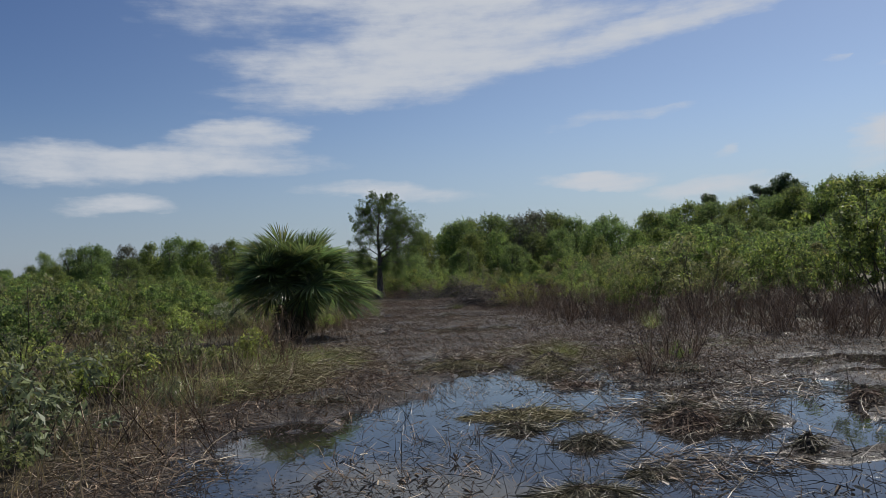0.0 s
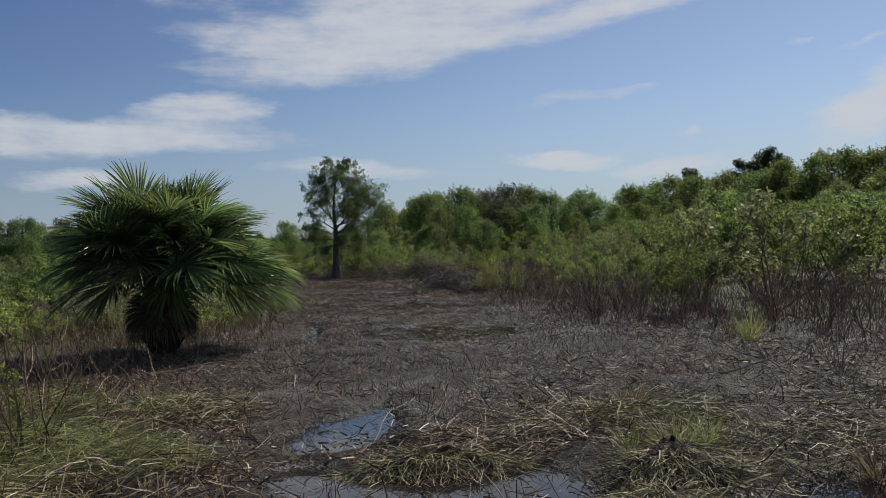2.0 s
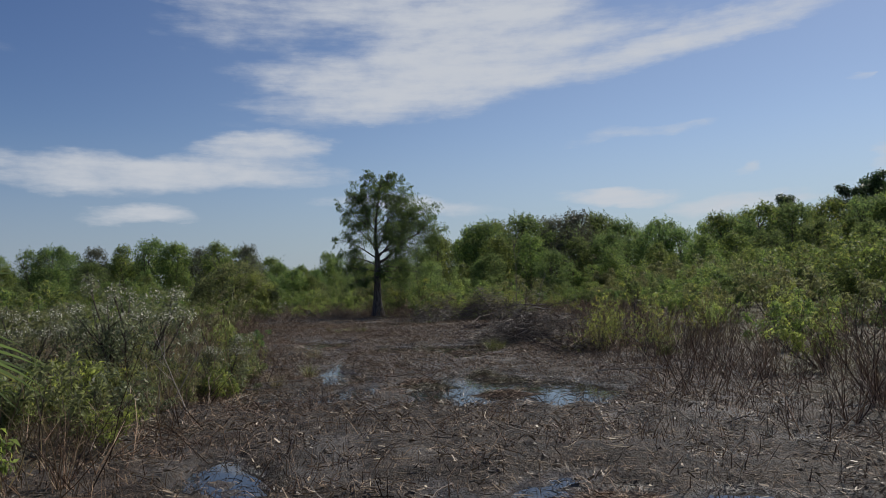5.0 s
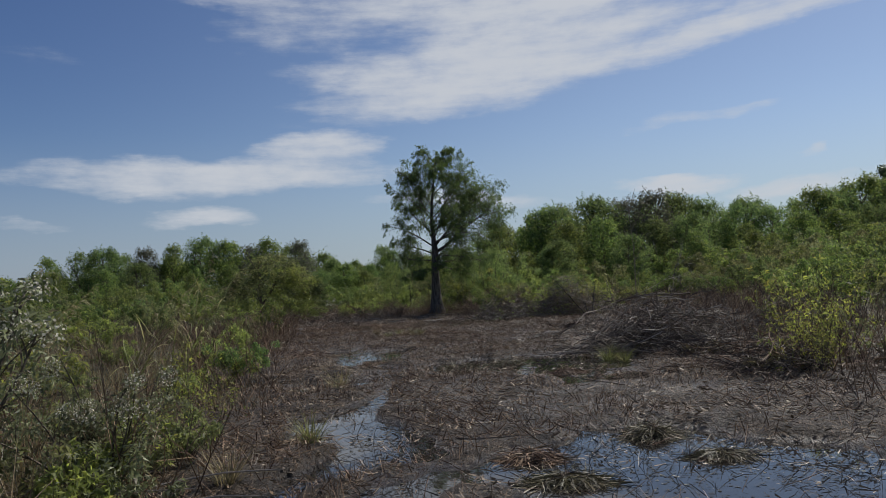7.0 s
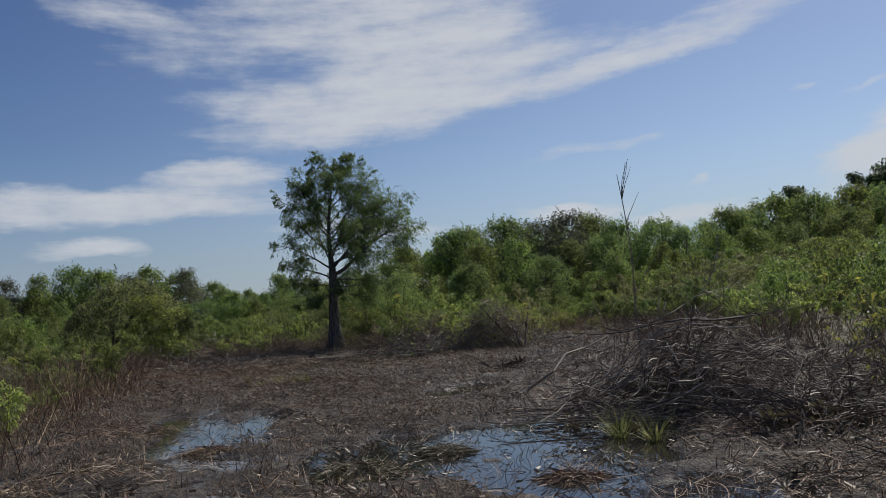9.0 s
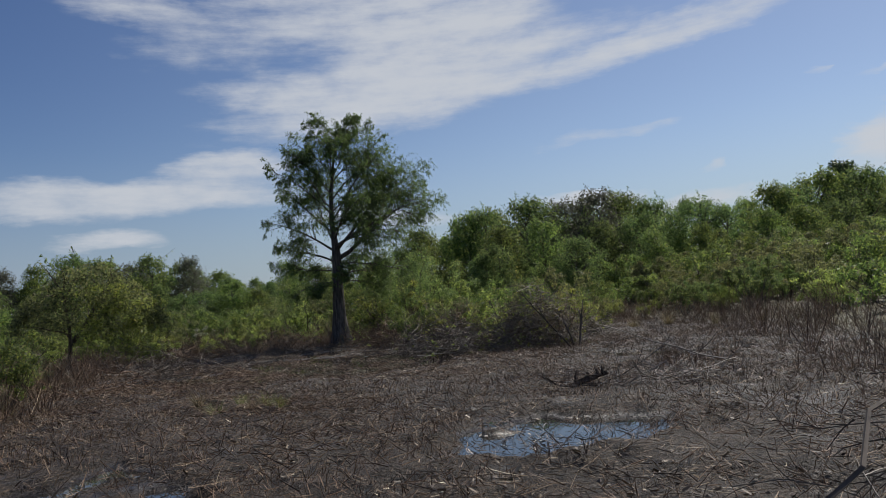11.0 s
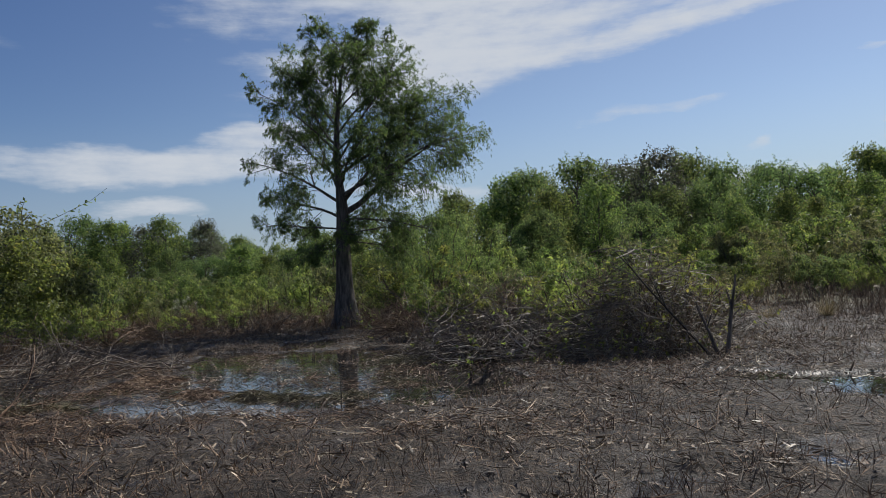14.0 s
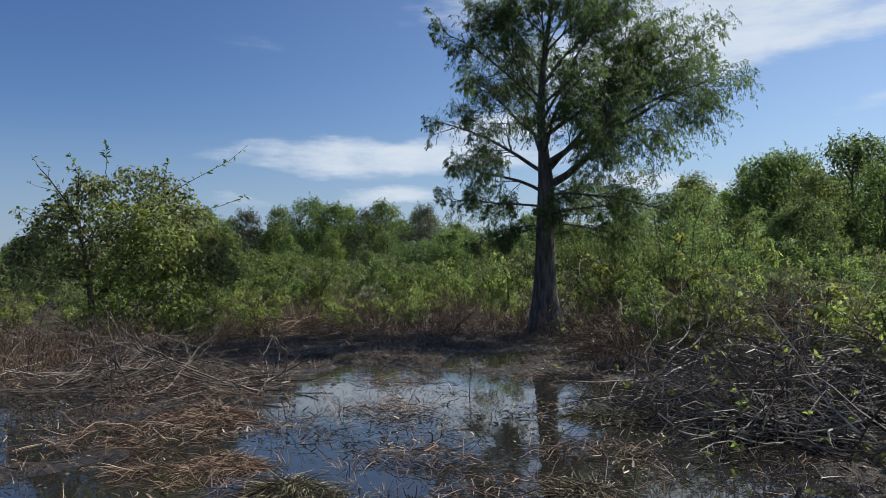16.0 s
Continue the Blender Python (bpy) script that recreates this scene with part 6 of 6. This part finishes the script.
vine_tree(-17.4, 75.0)
for px, py, s in ((-20.2, 77.6, 0.8), (-19.0, 80.0, 0.85), (-22.0, 76.0, 0.8)):
    plant(SHRUBS_LIME[0], px, py, turn(), 1.7 * s, 1.4 * s)
for px, py, s in ((-15.0, 76.0, 0.9), (-14.6, 78.4, 1.1), (-20.4, 73.6, 0.7), (-13.4, 80.2, 0.9), (-12.0, 83.0, 1.1), (-16.6, 81.0, 1.4)):
    plant(pick(SHRUBS_LIME), px, py, turn(), s)


# ---- grass tufts ----
def grass_tuft(x, y, h, n, seed, mat=GRASS, label="green tuft of marsh grass on the mud"):
    g = np.random.default_rng(seed)
    a = g.uniform(0, 2 * np.pi, n)
    r = 0.22 * h * np.sqrt(g.uniform(0, 1, n))
    base = np.stack([np.cos(a) * r, np.sin(a) * r, np.full(n, -0.03)], 1)
    d = unit(np.stack([np.cos(a) * 0.5, np.sin(a) * 0.5, np.ones(n)], 1) + 0.25 * g.normal(size=(n, 3)))
    p = grow(g, base, d, h * g.uniform(0.5, 1.2, n), -0.14, 0.08, 5)
    ob = part("grass_tuft", blades(p, np.linspace(1, 0.08, 5)[None] * g.uniform(0.008, 0.018, (n, 1)), np.stack([-np.sin(a), np.cos(a), np.zeros(n)], 1)), mat)
    ob.location = (x, y, max(float(height(x, y)), LEVEL))
    return tagged(ob, label, "grass tuft", "grass tufts")


for i, (tx, ty, th, tn) in enumerate(((2.4, 17.0, 0.5, 120), (-3.0, 14.2, 0.55, 140), (-2.5, 13.0, 0.4, 110), (-3.8, 14.6, 0.6, 150), (-3.6, 11.8, 0.5, 120), (-2.6, 16.2, 0.45, 110), (3.4, 14.4, 0.4, 90),
                                      (6.9, 73.2, 0.7, 160), (8.4, 72.2, 0.6, 130), (5.8, 74.2, 0.6, 130), (9.6, 71.0, 0.6, 120), (0.9, 47.0, 0.4, 90), (0.2, 47.4, 0.35, 80), (-4.4, 42.6, 0.5, 90),
                                      (-3.9, 36.4, 0.45, 90), (-5.6, 57.8, 0.4, 100), (-6.9, 58.8, 0.4, 90), (3.0, 10.1, 0.3, 80), (1.1, 9.7, 0.25, 70))):
    grass_tuft(tx, ty, th, tn, 700 + i)
for i in range(24):
    grass_tuft(float(g.uniform(-5.6, -2.7)), float(g.uniform(12.5, 18.6)), float(g.uniform(0.25, 0.42)), 110, 740 + i, GREEN_GRASS, "yellow-green tuft of flattened grass on the mud")
for i, (tx, ty, th) in enumerate(((2.2, 15.1, 0.45), (2.5, 15.3, 0.42), (1.9, 15.3, 0.35), (6.0, 22.0, 0.7), (6.3, 22.6, 0.6), (-3.6, 38.0, 0.4), (0.6, 46.4, 0.45), (0.9, 46.0, 0.4), (0.75, 47.0, 0.4), (-6.2, 57.6, 0.35), (-5.4, 58.2, 0.35), (-6.0, 58.6, 0.3), (-5.0, 57.5, 0.3))):
    grass_tuft(tx, ty, th, 100, 780 + i, GREEN_GRASS, "yellow-green tuft of flattened grass on the mud")


# ---- mounds of rotten reeds in the pools ----
def reed_mound(x, y, rx, ry, h, seed):
    """A lump of rotting reed roots with limp stalks hanging over it."""
    g = np.random.default_rng(seed)
    thing = empty("reed_mound", "dark mound of rotten reeds in shallow water", "reed mound", "reed mounds")
    thing.location = (x, y, max(float(height(x, y)), LEVEL) - 0.02)
    k, m = 9, 20
    a, r = np.meshgrid(np.linspace(0, 2 * np.pi, m, endpoint=False), np.linspace(0, 1, k))
    rag = 1 + 0.22 * np.sin(a * 3 + seed) + 0.15 * np.sin(a * 5 + 2.0 * seed) + 0.05 * g.normal(size=a.shape)
    lump = np.stack([np.cos(a) * r * rx * rag, np.sin(a) * r * ry * rag, h * (1 - r ** 1.7) * (1 + 0.10 * g.normal(size=a.shape) * (r > 0.05)) - 0.05 * r], 2)
    q = np.arange(k * m).reshape(k, m)
    f = np.stack([q[:-1], np.roll(q[:-1], -1, 1), np.roll(q[1:], -1, 1), q[1:]], -1).reshape(-1, 4)
    part("root_lump", (lump.reshape(-1, 3), f), MUD, thing, smooth=True)
    n = int(1150 * max(rx, ry) * (1 + 1.6 * min(1.0, 3 * ry)))
    u, b = np.sqrt(g.uniform(0, 1, n)), g.uniform(0, 2 * np.pi, n)
    base = np.stack([np.cos(b) * u * rx * 0.9, np.sin(b) * u * ry * 0.9, h * (1 - u ** 1.7) * 0.9], 1)
    way = b + g.normal(size=n) * 1.1
    p = grow(g, base, unit(np.stack([np.cos(way), np.sin(way), g.uniform(-0.1, 0.7, n)], 1)), g.uniform(0.08, 0.34, n), -0.28, 0.22, 4)
    p[..., 2] = np.maximum(p[..., 2], np.maximum(0.022, h * 0.9 * (1 - np.minimum(1, np.hypot(p[..., 0] / rx, p[..., 1] / ry)) ** 1.7)))
    part("reed_thatch", flat_blades(g, p, np.array([[0.8, 1, 0.8, 0.2]]) * g.uniform(0.003, 0.009, (n, 1))), PALE_STRAW if rx > 0.45 and y < 20 else (OLIVE_REED, RUSSET, OLIVE_REED)[seed % 3], thing, "limp brown reed thatch")
    return thing


MOUNDS = [(0.8, 9.0, 0.30, 0.14, 0.12), (1.5, 8.1, 0.34, 0.16, 0.14), (2.8, 8.8, 0.42, 0.24, 0.22), (3.4, 8.7, 0.36, 0.20, 0.18), (3.5, 7.4, 0.16, 0.14, 0.2), (5.4, 9.8, 0.2, 0.2, 0.22),
                                         (1.1, 6.3, 0.45, 0.15, 0.10), (1.8, 6.8, 0.2, 0.12, 0.08), (0.9, 9.9, 0.8, 0.16, 0.12), (2.9, 9.5, 0.45, 0.3, 0.2), (1.8, 14.2, 0.5, 0.3, 0.16), (2.1, 12.3, 0.3, 0.2, 0.10),
                                         (3.9, 12.8, 0.4, 0.25, 0.15), (-1.9, 11.2, 0.4, 0.2, 0.10), (0.25, 15.45, 0.9, 0.22, 0.2), (2.1, 14.8, 0.62, 0.36, 0.26), (0.1, 38.2, 0.3, 0.2, 0.16), (-1.2, 37.3, 0.3, 0.16, 0.12), (-0.9, 36.4, 0.4, 0.16, 0.12), (0.6, 37.2, 0.3, 0.14, 0.1),
                                         ]
MOUNDS += [(0.4, 35.2, 0.5, 0.15, 0.12), (-5.8, 65.3, 0.4, 0.18, 0.14), (-5.1, 64.9, 0.35, 0.16, 0.12), (-6.9, 65.9, 0.4, 0.2, 0.12), (-3.7, 69.3, 0.6, 0.3, 0.14), (-3.5, 66.0, 0.3, 0.16, 0.12), 
                                         (-8.6, 68.0, 0.6, 0.3, 0.15), (-4.2, 64.8, 0.5, 0.2, 0.1), (-8.7, 64.3, 0.6, 0.3, 0.14), (-4.8, 47.6, 0.4, 0.2, 0.12), (-1.6, 46.2, 0.3, 0.3, 0.14), (-2.6, 45.4, 0.5, 0.3, 0.16), (-0.4, 44.4, 0.3, 0.16, 0.1), (0.2, 27.3, 0.35, 0.25, 0.07), (1.3, 26.1, 0.4, 0.2, 0.07), (0.9, 28.4, 0.4, 0.25, 0.06), (1.9, 27.4, 0.3, 0.3, 0.08), (-0.4, 26.4, 0.3, 0.25, 0.07)]
for i, (mx, my, rx, ry, h) in enumerate(MOUNDS):
    reed_mound(mx, my, rx, ry, h, 800 + i)


# ---- plumed reeds ----
def plume_reed(x, y, seed):
    """Tall bending reeds with drooping plumes."""
    g = np.random.default_rng(seed)
    thing = empty("plume_reed", "tall bending green reed with drooping pale plumes", "reed", "plumed reeds")
    thing.location = (x, y, float(height(x, y)))
    n = 5
    b = g.uniform(-0.7, 0.7, n)
    p = grow(g, np.stack([0.12 * g.normal(size=n), 0.12 * g.normal(size=n), np.full(n, -0.05)], 1), unit(np.stack([0.35 * np.cos(b), 0.35 * np.sin(b), np.ones(n)], 1)), g.uniform(1.7, 2.5, n), -0.10, 0.05, 9)
    for k in range(n):
        stem = part("reed_stem", tubes(p[k:k + 1], taper(p[k:k + 1], 0.008, 0.003), 5), GREEN_GRASS, thing)
        lv = sprout(g, p[k:k + 1], 7, 0.15, 0.8, 0.8, 0.35, -0.25, 0.08, 6)
        part("reed_leaf", blades(lv, np.array([[0.5, 1, 1, 0.8, 0.5, 0.1]]) * 0.016, unit(np.cross(lv[:, -1] - lv[:, 0], np.array([0.3, 0.2, 1.0])))), GREEN_GRASS, stem)
        pl = sprout(g, p[k:k + 1, 5:], 34, 0.3, 1.0, 0.5, 0.22, -0.5, 0.1, 4)
        part("plume", tubes(pl, taper(pl, 0.004, 0.002)), PALE_STRAW, stem, "pale drooping plume")
    return thing


for px, py, sd in ((-6.6, 40.6, 1), (-7.6, 41.6, 2), (-8.4, 39.0, 3)):
    plume_reed(px, py, 900 + sd)
